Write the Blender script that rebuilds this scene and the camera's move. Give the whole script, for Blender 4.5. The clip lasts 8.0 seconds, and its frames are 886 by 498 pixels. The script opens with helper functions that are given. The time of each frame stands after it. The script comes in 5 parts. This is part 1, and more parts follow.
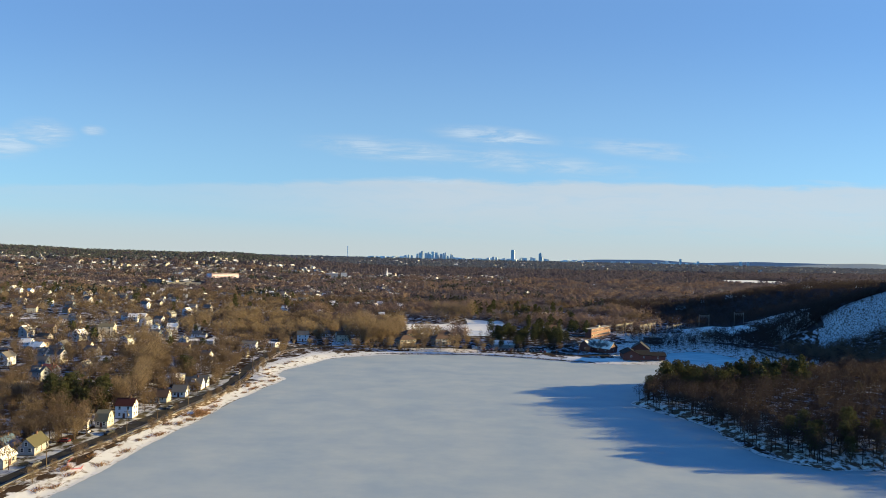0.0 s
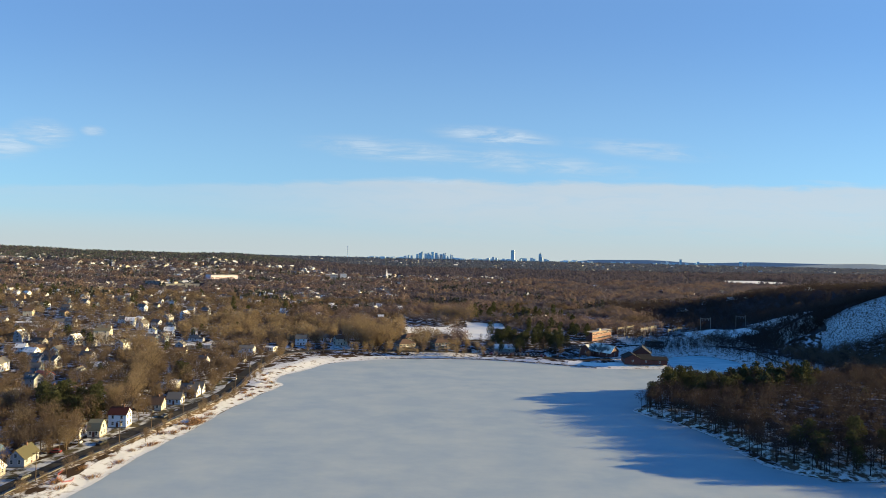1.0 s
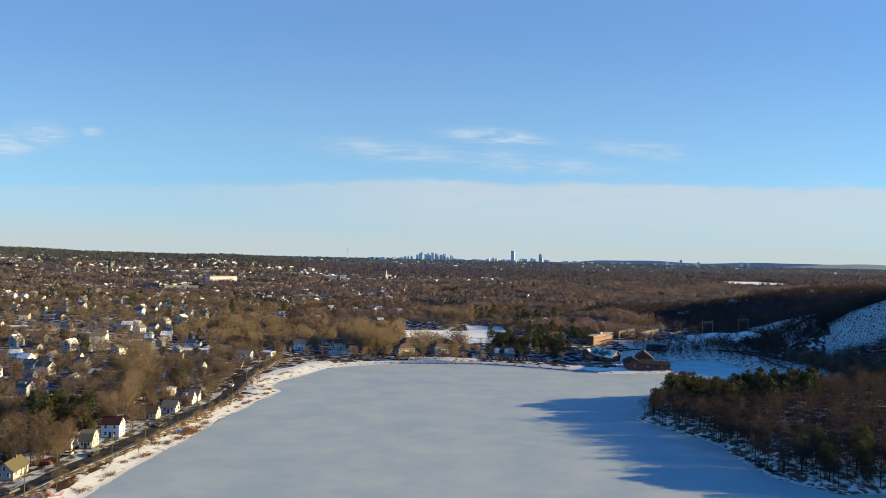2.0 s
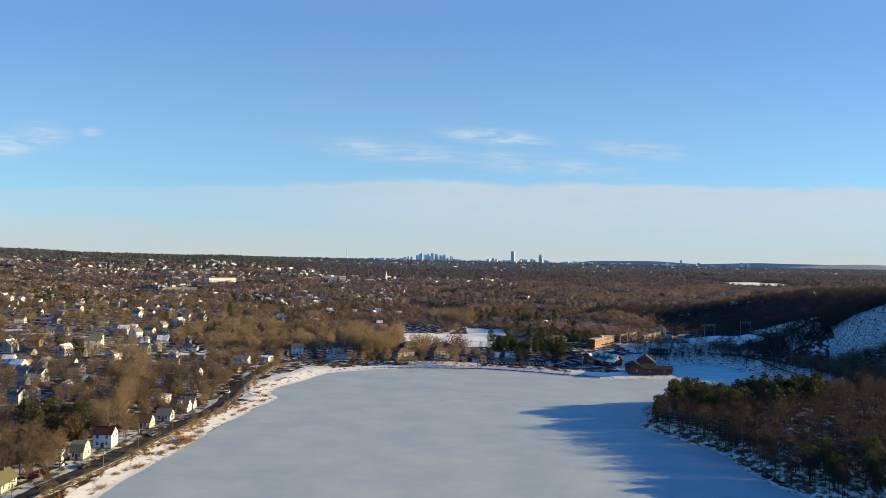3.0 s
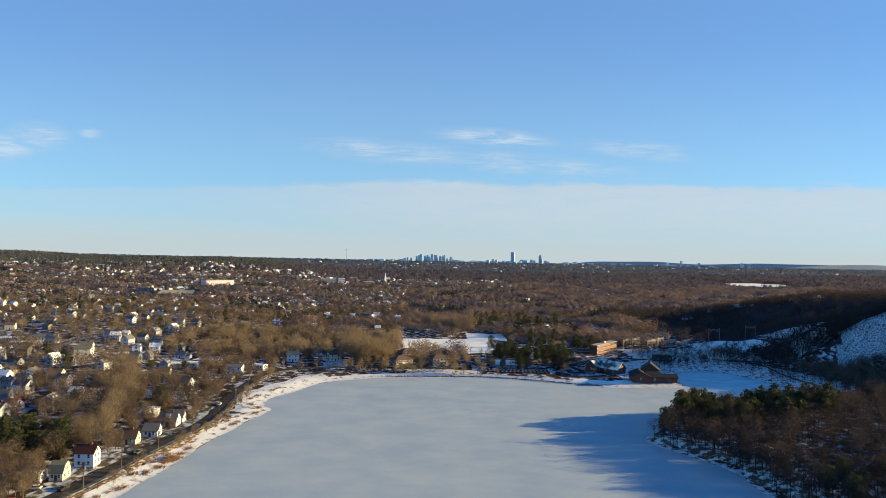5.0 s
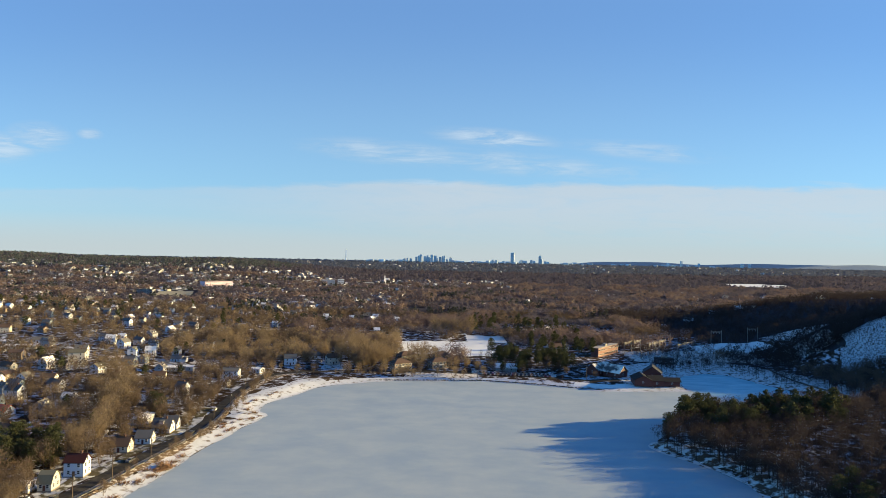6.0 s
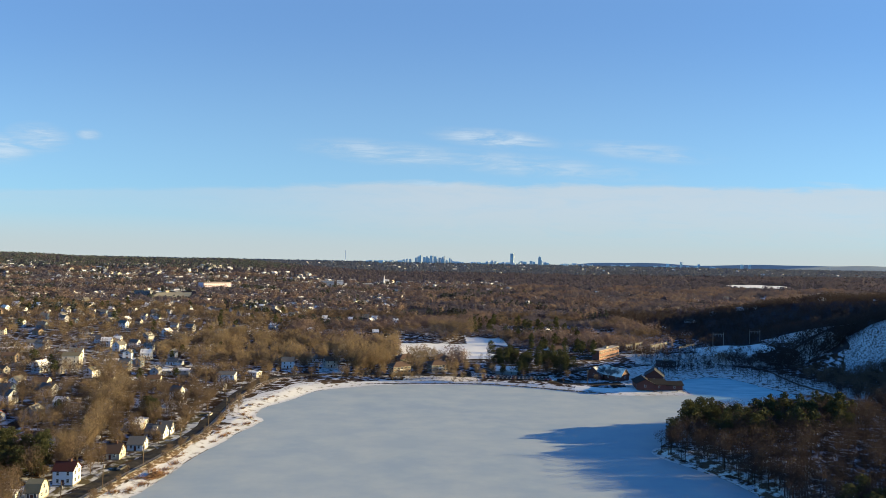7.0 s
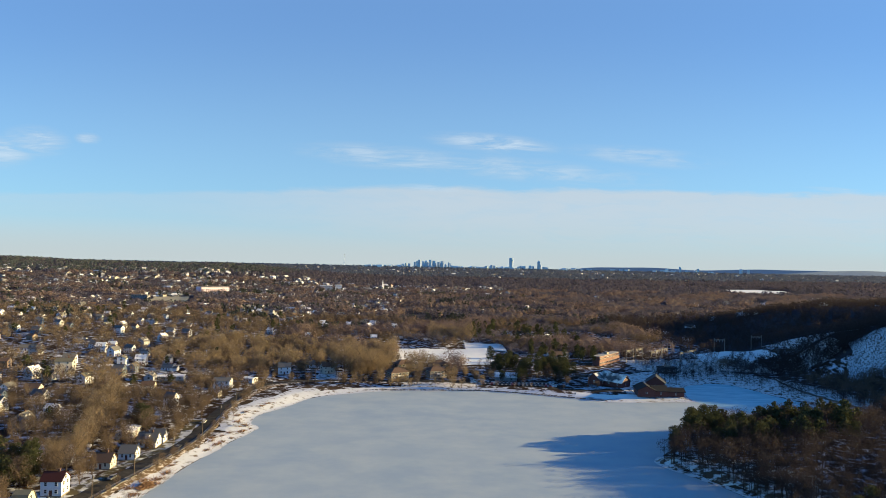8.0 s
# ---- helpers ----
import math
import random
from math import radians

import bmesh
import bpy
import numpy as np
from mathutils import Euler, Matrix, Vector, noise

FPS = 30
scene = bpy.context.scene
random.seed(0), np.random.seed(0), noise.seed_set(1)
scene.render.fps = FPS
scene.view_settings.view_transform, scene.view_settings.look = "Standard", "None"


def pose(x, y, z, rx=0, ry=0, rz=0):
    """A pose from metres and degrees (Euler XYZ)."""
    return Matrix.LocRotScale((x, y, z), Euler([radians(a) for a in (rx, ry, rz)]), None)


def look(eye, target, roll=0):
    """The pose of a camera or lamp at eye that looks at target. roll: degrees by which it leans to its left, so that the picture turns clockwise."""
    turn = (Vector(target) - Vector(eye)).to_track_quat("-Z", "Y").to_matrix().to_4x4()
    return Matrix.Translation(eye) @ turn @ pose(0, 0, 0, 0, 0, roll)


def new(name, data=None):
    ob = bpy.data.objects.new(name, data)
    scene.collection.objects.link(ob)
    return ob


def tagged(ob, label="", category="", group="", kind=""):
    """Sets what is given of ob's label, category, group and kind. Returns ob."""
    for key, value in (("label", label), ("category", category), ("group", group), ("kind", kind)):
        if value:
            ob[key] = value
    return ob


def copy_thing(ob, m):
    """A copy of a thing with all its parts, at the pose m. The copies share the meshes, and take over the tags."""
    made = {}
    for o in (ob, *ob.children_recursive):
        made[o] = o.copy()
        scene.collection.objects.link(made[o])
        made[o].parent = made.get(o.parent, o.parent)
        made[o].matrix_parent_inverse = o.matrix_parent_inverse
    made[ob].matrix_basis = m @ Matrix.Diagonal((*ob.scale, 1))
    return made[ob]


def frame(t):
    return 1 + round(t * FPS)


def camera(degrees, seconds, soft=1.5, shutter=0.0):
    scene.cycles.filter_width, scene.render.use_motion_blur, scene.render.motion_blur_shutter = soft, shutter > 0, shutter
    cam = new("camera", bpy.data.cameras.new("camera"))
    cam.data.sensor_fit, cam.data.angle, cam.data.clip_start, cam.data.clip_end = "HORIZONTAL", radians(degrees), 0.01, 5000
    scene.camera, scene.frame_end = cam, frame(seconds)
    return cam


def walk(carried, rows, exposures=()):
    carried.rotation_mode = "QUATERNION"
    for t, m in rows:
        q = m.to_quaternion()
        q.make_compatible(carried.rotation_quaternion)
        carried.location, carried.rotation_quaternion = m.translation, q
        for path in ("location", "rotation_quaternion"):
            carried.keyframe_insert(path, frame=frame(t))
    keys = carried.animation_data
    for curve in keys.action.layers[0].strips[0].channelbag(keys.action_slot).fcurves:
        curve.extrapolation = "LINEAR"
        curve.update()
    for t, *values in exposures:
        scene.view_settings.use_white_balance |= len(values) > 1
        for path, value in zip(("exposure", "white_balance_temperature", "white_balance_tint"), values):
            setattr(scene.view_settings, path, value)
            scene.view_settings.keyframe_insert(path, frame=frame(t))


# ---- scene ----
cam = camera(71.0, 8.0, soft=0.85)
ROWS = [
    (0.0, 0.00, 0.00, 80.00, 0.000, 0.604, -1.359),
    (0.5, 0.18, 2.49, 81.31, -0.003, 0.603, -1.346),
    (1.0, 0.31, 5.03, 82.64, -0.006, 0.608, -1.337),
    (1.5, 0.38, 7.72, 83.95, -0.003, 0.622, -1.324),
    (3.0, 0.63, 16.36, 87.66, -0.013, 0.664, -1.257),
    (3.5, 0.74, 19.29, 88.79, -0.016, 0.677, -1.235),
    (4.0, 0.88, 22.29, 89.78, -0.022, 0.682, -1.212),
    (4.5, 1.04, 25.39, 90.63, -0.032, 0.689, -1.189),
    (6.0, 1.51, 34.69, 92.78, -0.058, 0.733, -1.128),
    (6.5, 1.65, 37.72, 93.22, -0.074, 0.754, -1.124),
    (7.0, 1.78, 40.72, 93.58, -0.092, 0.804, -1.131),
    (7.5, 1.96, 43.84, 94.23, -0.114, 0.926, -1.147),
    (8.0, 1.86, 46.18, 93.87, -0.193, 1.203, -1.207),
]
walk(cam, [(t, pose(x, y, z, 90 + pitch, roll, yaw)) for t, x, y, z, yaw, pitch, roll in ROWS], exposures=[(0.0, 1.69, 4850, 10), (8.0, 1.69, 4850, 10)])

# ---------------------------------------------------------------- light
SUN_EL, SUN_AZ = 11.8, 84.0  # degrees above the horizon; clockwise from +y
world = bpy.data.worlds.new("world")
scene.world = world
world.use_nodes = True
wn = world.node_tree
sky = wn.nodes.new("ShaderNodeTexSky")
sky.sky_type = "NISHITA"
sky.sun_disc = False
sky.sun_elevation = radians(SUN_EL)
sky.sun_rotation = radians(SUN_AZ)
sky.altitude = 80.0
sky.air_density, sky.dust_density, sky.ozone_density = 1.0, 0.0, 1.35
clear = wn.nodes.new("ShaderNodeMix")  # tints the sky light bluer, to deepen the blue in the shade
clear.data_type, clear.blend_type = "RGBA", "MULTIPLY"
clear.inputs["Factor"].default_value = 1.0
clear.inputs["B"].default_value = (0.74, 1.0, 1.16, 1)
wn.links.new(sky.outputs[0], clear.inputs["A"])
wn.links.new(clear.outputs["Result"], wn.nodes["Background"].inputs[0])
wn.nodes["Background"].inputs[1].default_value = 0.051
sun = new("sun", bpy.data.lights.new("sun", "SUN"))
sun.data.energy, sun.data.angle, sun.data.color = 5.2, radians(0.5), (1.0, 0.63, 0.175)
se, sa = radians(SUN_EL), radians(SUN_AZ)
sun.matrix_world = look((800 * math.sin(sa) * math.cos(se), 800 * math.cos(sa) * math.cos(se), 800 * math.sin(se)), (0, 0, 0))

# ---------------------------------------------------------------- materials


def material(name, shades, scales=(0.05, 0.9), rough=0.9, bump=0.0, bump_scale=3.0, spread=(0.35, 0.65), vary=0.0, island=0.0, gloss=0.15, metal=0.0, thin=0.0, stretch=(1, 1, 1)):
    """A surface of two or three shades, mixed by a coarse and a fine noise at real size. vary: by object, island: by loose piece."""
    m = bpy.data.materials.new(name)
    m.use_nodes = True
    nt = m.node_tree
    n, link = nt.nodes, nt.links.new
    b = n["Principled BSDF"]
    b.inputs["Roughness"].default_value = rough
    b.inputs["Metallic"].default_value = metal
    b.inputs["Specular IOR Level"].default_value = gloss
    tc = n.new("ShaderNodeTexCoord")
    mp = n.new("ShaderNodeMapping")
    mp.inputs["Scale"].default_value = stretch
    link(tc.outputs["Object"], mp.inputs["Vector"])
    out = None
    for k, s in enumerate(scales):
        t = n.new("ShaderNodeTexNoise")
        t.inputs["Scale"].default_value = s
        t.inputs["Detail"].default_value = 4.0
        t.inputs["Roughness"].default_value = 0.6
        link(mp.outputs[0], t.inputs["Vector"])
        r = n.new("ShaderNodeMapRange")
        r.inputs[1].default_value, r.inputs[2].default_value = spread
        link(t.outputs["Fac"], r.inputs[0])
        mix = n.new("ShaderNodeMix")
        mix.data_type = "RGBA"
        link(r.outputs[0], mix.inputs["Factor"])
        if out is None:
            mix.inputs["A"].default_value = (*shades[0], 1)
            mix.inputs["B"].default_value = (*shades[1], 1)
        else:
            link(out, mix.inputs["A"])
            mix.inputs["B"].default_value = (*shades[2 if len(shades) > 2 else 0], 1)
        out = mix.outputs["Result"]
    if vary or island:
        hsv = n.new("ShaderNodeHueSaturation")
        r = n.new("ShaderNodeMapRange")
        src = n.new("ShaderNodeObjectInfo").outputs["Random"] if vary else n.new("ShaderNodeNewGeometry").outputs["Random Per Island"]
        a = vary or island
        r.inputs[3].default_value, r.inputs[4].default_value = 1 - a, 1 + a
        link(src, r.inputs[0])
        link(r.outputs[0], hsv.inputs["Value"])
        link(out, hsv.inputs["Color"])
        out = hsv.outputs["Color"]
    link(out, b.inputs["Base Color"])
    if thin:  # fine twigs and needles let light through
        tl, mx = n.new("ShaderNodeBsdfTranslucent"), n.new("ShaderNodeMixShader")
        mx.inputs[0].default_value = thin
        link(out, tl.inputs[0])
        link(b.outputs[0], mx.inputs[1])
        link(tl.outputs[0], mx.inputs[2])
        link(mx.outputs[0], n["Material Output"].inputs[0])
    if bump:
        t = n.new("ShaderNodeTexNoise")
        t.inputs["Scale"].default_value = bump_scale
        t.inputs["Detail"].default_value = 5.0
        link(tc.outputs["Object"], t.inputs["Vector"])
        bp = n.new("ShaderNodeBump")
        bp.inputs["Strength"].default_value = bump
        bp.inputs["Distance"].default_value = 0.3
        link(t.outputs["Fac"], bp.inputs["Height"])
        link(bp.outputs[0], b.inputs["Normal"])
    return m


LITTER = material("leaf_litter_and_snow", [(0.039, 0.028, 0.022), (0.061, 0.045, 0.031), (0.466, 0.478, 0.557)], (0.02, 0.2), bump=0.6, bump_scale=1.2, spread=(0.50, 0.62), gloss=0.0)
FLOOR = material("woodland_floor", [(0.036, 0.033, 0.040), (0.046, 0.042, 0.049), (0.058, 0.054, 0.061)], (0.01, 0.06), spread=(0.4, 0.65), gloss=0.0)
SNOW = material("snow", [(0.629, 0.625, 0.648), (0.565, 0.562, 0.601), (0.671, 0.666, 0.648)], (0.1, 1.2), rough=0.7, bump=0.25, bump_scale=0.8)
BANK = material("snowy_bank", [(0.562, 0.532, 0.517), (0.493, 0.465, 0.448), (0.114, 0.084, 0.049)], (0.08, 0.4), rough=0.8, bump=0.5, bump_scale=0.7, spread=(0.50, 0.63))
SHORE_SNOW = material("shore_snow", [(0.460, 0.475, 0.540), (0.400, 0.415, 0.475), (0.125, 0.096, 0.072)], (0.07, 0.3), rough=0.8, bump=0.5, bump_scale=0.7, spread=(0.54, 0.68))
ASPHALT = material("asphalt", [(0.024, 0.022, 0.020), (0.032, 0.030, 0.027), (0.058, 0.052, 0.046)], (0.08, 0.35), rough=0.95, spread=(0.42, 0.72), gloss=0.1)
CONCRETE = material("pavement_concrete", [(0.182, 0.159, 0.134), (0.231, 0.204, 0.175)], (0.2, 2.0), rough=0.85)
GRASS = material("winter_grass", [(0.052, 0.044, 0.022), (0.068, 0.056, 0.030), (0.420, 0.425, 0.450)], (0.05, 0.22), spread=(0.47, 0.60))
TWIG = material("winter_twigs", [(0.112, 0.084, 0.064), (0.086, 0.069, 0.056), (0.134, 0.099, 0.066)], (0.035, 0.012), island=0.16, thin=0.4)
# Aerial haze is mixed into these three twig colours, bluer with distance.
TWIG_FAR = material("distant_hazed_twigs", [(0.116, 0.102, 0.124), (0.074, 0.071, 0.094), (0.138, 0.114, 0.122)], (0.02, 0.007), island=0.08, thin=0.45)
TWIG_HAZE = material("hazed_twigs_near_horizon", [(0.084, 0.076, 0.105), (0.063, 0.061, 0.088), (0.099, 0.084, 0.103)], (0.02, 0.004), island=0.06, thin=0.45)
TWIG_BLUE_HAZE = material("hazed_twigs_at_horizon", [(0.080, 0.096, 0.150), (0.064, 0.080, 0.130), (0.094, 0.108, 0.158)], (0.02, 0.003), island=0.08, thin=0.5)
TWIG_RED = material("reddish_twigs", [(0.158, 0.116, 0.108), (0.124, 0.096, 0.098), (0.176, 0.132, 0.112)], (0.03, 0.01), island=0.06, thin=0.45)
TWIG_GOLD = material("golden_twigs", [(0.208, 0.154, 0.098), (0.172, 0.131, 0.087), (0.228, 0.177, 0.105)], (0.05, 0.2), island=0.16, thin=0.5)
# Grey twigs with the shade of point and hillside darkened into the colour.
TWIG_GREY_SHADED = material("shaded_grey_twigs", [(0.041, 0.033, 0.033), (0.032, 0.027, 0.030), (0.050, 0.038, 0.034)], (0.04, 0.015), island=0.25, thin=0.25)
BARK = material("bark", [(0.085, 0.064, 0.043), (0.126, 0.098, 0.072)], (0.6, 3.0), rough=0.95, vary=0.2)
# Needles of the far ridge, paled and blued to carry the haze.
NEEDLE_FAR = material("distant_hazed_needles", [(0.072, 0.088, 0.086), (0.084, 0.099, 0.098), (0.092, 0.102, 0.104)], (0.01, 0.04), island=0.2, thin=0.3)
NEEDLE_PLAIN = material("dark_evergreens", [(0.034, 0.042, 0.040), (0.042, 0.048, 0.044), (0.050, 0.054, 0.046)], (0.01, 0.04), island=0.2, thin=0.3)
NEEDLE = material("pine_needles", [(0.034, 0.042, 0.020), (0.044, 0.050, 0.022), (0.060, 0.062, 0.026)], (0.06, 0.3), island=0.2, thin=0.25)


# ---------------------------------------------------------------- helpers for meshes


def mesh_data(name, V, F, mats, index=None, smooth=False):
    """A mesh from vertices and triangles or quads, given as arrays or lists."""
    me = bpy.data.meshes.new(name)
    V = np.asarray(V, dtype=np.float32)
    if isinstance(F, np.ndarray):
        k = F.shape[1]
        me.vertices.add(len(V))
        me.vertices.foreach_set("co", V.ravel())
        me.loops.add(F.size)
        me.loops.foreach_set("vertex_index", F.ravel().astype(np.int32))
        me.polygons.add(len(F))
        me.polygons.foreach_set("loop_start", np.arange(0, F.size, k, dtype=np.int32))
    else:
        me.from_pydata(V.tolist(), [], F)
    for m in mats:
        me.materials.append(m)
    if index is not None:
        me.polygons.foreach_set("material_index", np.asarray(index, dtype=np.int32))
    if smooth:
        me.polygons.foreach_set("use_smooth", np.ones(len(me.polygons), dtype=bool))
    me.update()
    me.validate()
    return me


class Geo:
    """Collects boxes and prisms into one mesh."""

    def __init__(self):
        self.V, self.F = [], []

    def add(self, V, F):
        k = len(self.V)
        self.V += [tuple(v) for v in V]
        self.F += [tuple(i + k for i in f) for f in F]
        return self

    def box(self, x0, x1, y0, y1, z0, z1):
        V = [(x, y, z) for z in (z0, z1) for y in (y0, y1) for x in (x0, x1)]
        return self.add(V, [(0, 2, 3, 1), (4, 5, 7, 6), (0, 1, 5, 4), (2, 6, 7, 3), (0, 4, 6, 2), (1, 3, 7, 5)])

    def prism(self, outline, x0, x1):
        """An outline of (y, z), drawn out along x."""
        n = len(outline)
        V = [(x0, y, z) for y, z in outline] + [(x1, y, z) for y, z in outline]
        F = [tuple(range(n - 1, -1, -1)), tuple(range(n, 2 * n))]
        F += [(i, (i + 1) % n, n + (i + 1) % n, n + i) for i in range(n)]
        return self.add(V, F)

    def tube(self, p, q, r0, r1, n=6):
        p, q = Vector(p), Vector(q)
        d = (q - p).normalized()
        a = d.orthogonal().normalized()
        b = d.cross(a)
        V = []
        for c, r in ((p, r0), (q, r1)):
            V += [c + r * (math.cos(6.28319 * i / n) * a + math.sin(6.28319 * i / n) * b) for i in range(n)]
        F = [(i, (i + 1) % n, n + (i + 1) % n, n + i) for i in range(n)] + [tuple(range(n - 1, -1, -1)), tuple(range(n, 2 * n))]
        return self.add(V, F)

    def data(self, name, *mats):
        return mesh_data(name, self.V, self.F, mats)


def part(name, geo, mat, parent, label="", at=None):
    ob = new(name, geo if isinstance(geo, bpy.types.Mesh) else geo.data(name, mat))
    ob.parent = parent
    if at is not None:
        ob.matrix_basis = at
    return tagged(ob, label)


def smooth01(x):
    x = np.clip(x, 0.0, 1.0)
    return x * x * (3 - 2 * x)


def spline(points, step):
    """Points at even steps along a smooth line through the given ones."""
    P = [Vector(p) for p in points]
    P = [2 * P[0] - P[1]] + P + [2 * P[-1] - P[-2]]
    out = []
    for a, b, c, d in zip(P, P[1:], P[2:], P[3:]):
        n = max(1, int((c - b).length / step))
        for i in range(n):
            t = i / n
            out.append(0.5 * (2 * b + (c - a) * t + (2 * a - 5 * b + 4 * c - d) * t * t + (3 * b - a - 3 * c + d) * t ** 3))
    return np.array([tuple(p) for p in out + [P[-2]]])


# ---------------------------------------------------------------- the lie of the land
SHORE_LEFT = [(-150, -60), (-138, 80), (-130, 150), (-125, 198), (-122, 212), (-120, 230), (-118.5, 254), (-115.5, 276), (-112.8, 291), (-111.5, 312), (-108.4, 335), (-104, 360), (-100.5, 376), (-97.2, 391), (-99, 395), (-105, 401), (-105.7, 418), (-96, 440), (-91, 450), (-85.7, 466), (-74.5, 478), (-52.5, 490), (-29, 498)]
SHORE_FAR = [(-8, 499), (32, 501), (63, 495), (97, 483), (121, 475), (150, 477), (176, 479), (181, 484), (184, 505), (196, 535), (218, 549), (238, 542), (251, 503), (264, 474), (276, 448)]
SHORE_ISLAND = [(258, 432), (215, 424), (170, 405), (132, 376), (112, 354), (107, 345), (111, 335), (125, 312), (131, 293), (131, 276), (134, 260), (142, 249), (156, 243), (176, 241), (200, 225), (215, 150), (235, 0), (205, -200), (60, -360), (-110, -300)]
LAKE = spline(SHORE_LEFT + SHORE_FAR + SHORE_ISLAND + [(-150, -60)], 5.0)
ROAD = spline([(-172, -60), (-158, 80), (-149, 160), (-143.5, 213), (-140.2, 238), (-136, 256), (-132, 279), (-129, 303), (-126, 327), (-124, 346), (-123.8, 368), (-126, 393), (-128.5, 420), (-130, 446), (-128, 480), (-116, 504), (-90, 519), (-40, 523), (20, 521), (80, 511), (122, 501), (140, 507), (160, 532), (172, 565)], 3.0)


def to_line(x, y, line, closed=False):
    """The distance of each (x, y) to a line of points."""
    best = np.full(np.shape(x), 1e9)
    ends = np.roll(line, -1, axis=0) if closed else line[1:]
    for (ax, ay), (bx, by) in zip(line[:, :2], ends[:, :2]):
        dx, dy = bx - ax, by - ay
        L = dx * dx + dy * dy + 1e-9
        t = np.clip(((x - ax) * dx + (y - ay) * dy) / L, 0, 1)
        best = np.minimum(best, (x - ax - t * dx) ** 2 + (y - ay - t * dy) ** 2)
    return np.sqrt(best)


def inside(x, y, line):
    r = np.zeros(np.shape(x), dtype=bool)
    for (ax, ay), (bx, by) in zip(line, np.roll(line, -1, axis=0)):
        if ay != by:
            r ^= ((ay > y) != (by > y)) & (x < (bx - ax) * (y - ay) / (by - ay) + ax)
    return r


def to_lake(x, y):
    """Metres to the water's edge, below nought on the water."""
    d = to_line(x, y, LAKE, True)
    return np.where(inside(x, y, LAKE), -d, d)


def bulge(x, y, cx, cy, rx, ry, h):
    return h * np.exp(-((x - cx) / rx) ** 2 - ((y - cy) / ry) ** 2)


def height(x, y, d=None):
    x, y = np.asarray(x, dtype=float), np.asarray(y, dtype=float)
    if d is None:
        d = to_lake(x, y)
    r = np.hypot(x, y)
    z = np.where(d < 0, np.maximum(d * 0.12, -1.2), 2.2 * smooth01(d / 14) ** 0.8 + 0.6 * smooth01((d - 14) / 60))
    off = smooth01(d / 60)
    # the town's slope
    z += off * 6.5 * smooth01((-150 - x) / 110) * smooth01((1500 - y) / 700)
    z += bulge(x, y, -560, 800, 260, 240, 7)
    # the wooded ridge beyond the town
    z += 50 * smooth01((-180 - x) / 700) * np.exp(-((y - 2350 + 0.08 * x) / 620) ** 2) * (0.93 + 0.05 * np.sin(x / 170) + 0.03 * np.sin(x / 71 + 1))
    # the land lifts towards the horizon
    z += 41 * smooth01((r - 1700) / 3000)
    # the hills with the quarry
    right = smooth01((x - 240) / 60)
    z += 45 * smooth01((x - 285) / 240) * np.exp(-((y - 830) / 190) ** 2)
    z += right * 28 * smooth01((x - 296) / 85) * smooth01((y - 550) / 32) * smooth01((760 - y) / 150)
    z += off * right * 42 * smooth01((x - 440) / 160) * smooth01((y - 430) / 140) * smooth01((860 - y) / 260)
    z += smooth01((x - 330) / 150) * ((54 * smooth01((y - 60) / 120) + 16 * smooth01((y - 270) / 110)) * smooth01((455 - y) / 130) + 46 * smooth01((y - 385) / 100) * smooth01((660 - y) / 120))
    z += bulge(x, y, 288, 662, 34, 22, 8.5)
    # the wooded point
    z += off * 4.0 * smooth01((x - 120) / 80) * smooth01((440 - y) / 60)
    z += smooth01(d / 30) * (0.5 * np.sin(x / 23 + y / 37) + 0.4 * np.sin(x / 11 - y / 17))
    # the flat of the small far lake
    w = smooth01(2.2 - 1.4 * np.hypot((x - 1160) / 190, (y - 2310) / 190))
    return z * (1 - w) + 10.5 * w


def lines(a, b, step, low, high, grow=1.055):
    """Even steps from a to b, then wider and wider ones out to low and high."""
    mid = list(np.arange(a, b + step, step))
    s, up = step, [mid[-1]]
    while up[-1] < high:
        s *= grow
        up.append(up[-1] + s)
    s, dn = step, [mid[0]]
    while dn[-1] > low:
        s *= grow
        dn.append(dn[-1] - s)
    return np.array(dn[:0:-1] + mid + up[1:])


gx, gy = lines(-170, 190, 3.0, -6000, 6000), lines(185, 555, 3.0, -3500, 4900)
GX, GY = np.meshgrid(gx, gy)
GZ = height(GX.ravel(), GY.ravel())
nx, ny = len(gx), len(gy)
ii = (np.arange(ny - 1)[:, None] * nx + np.arange(nx - 1)[None, :]).ravel()
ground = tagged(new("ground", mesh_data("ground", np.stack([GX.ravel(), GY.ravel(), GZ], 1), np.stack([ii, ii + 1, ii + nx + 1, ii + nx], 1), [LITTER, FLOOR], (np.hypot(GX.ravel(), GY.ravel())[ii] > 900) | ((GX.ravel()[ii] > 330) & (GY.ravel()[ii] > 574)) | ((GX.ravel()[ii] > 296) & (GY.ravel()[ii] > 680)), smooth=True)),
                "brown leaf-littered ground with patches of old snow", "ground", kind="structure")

ICE = material("lake_ice", [(0.256, 0.312, 0.386), (0.288, 0.337, 0.394), (0.342, 0.378, 0.414)], (0.012, 0.05), stretch=(0.8, 1.1, 1), rough=0.6, bump=0.05, bump_scale=0.4, spread=(0.35, 0.7), gloss=0.08)


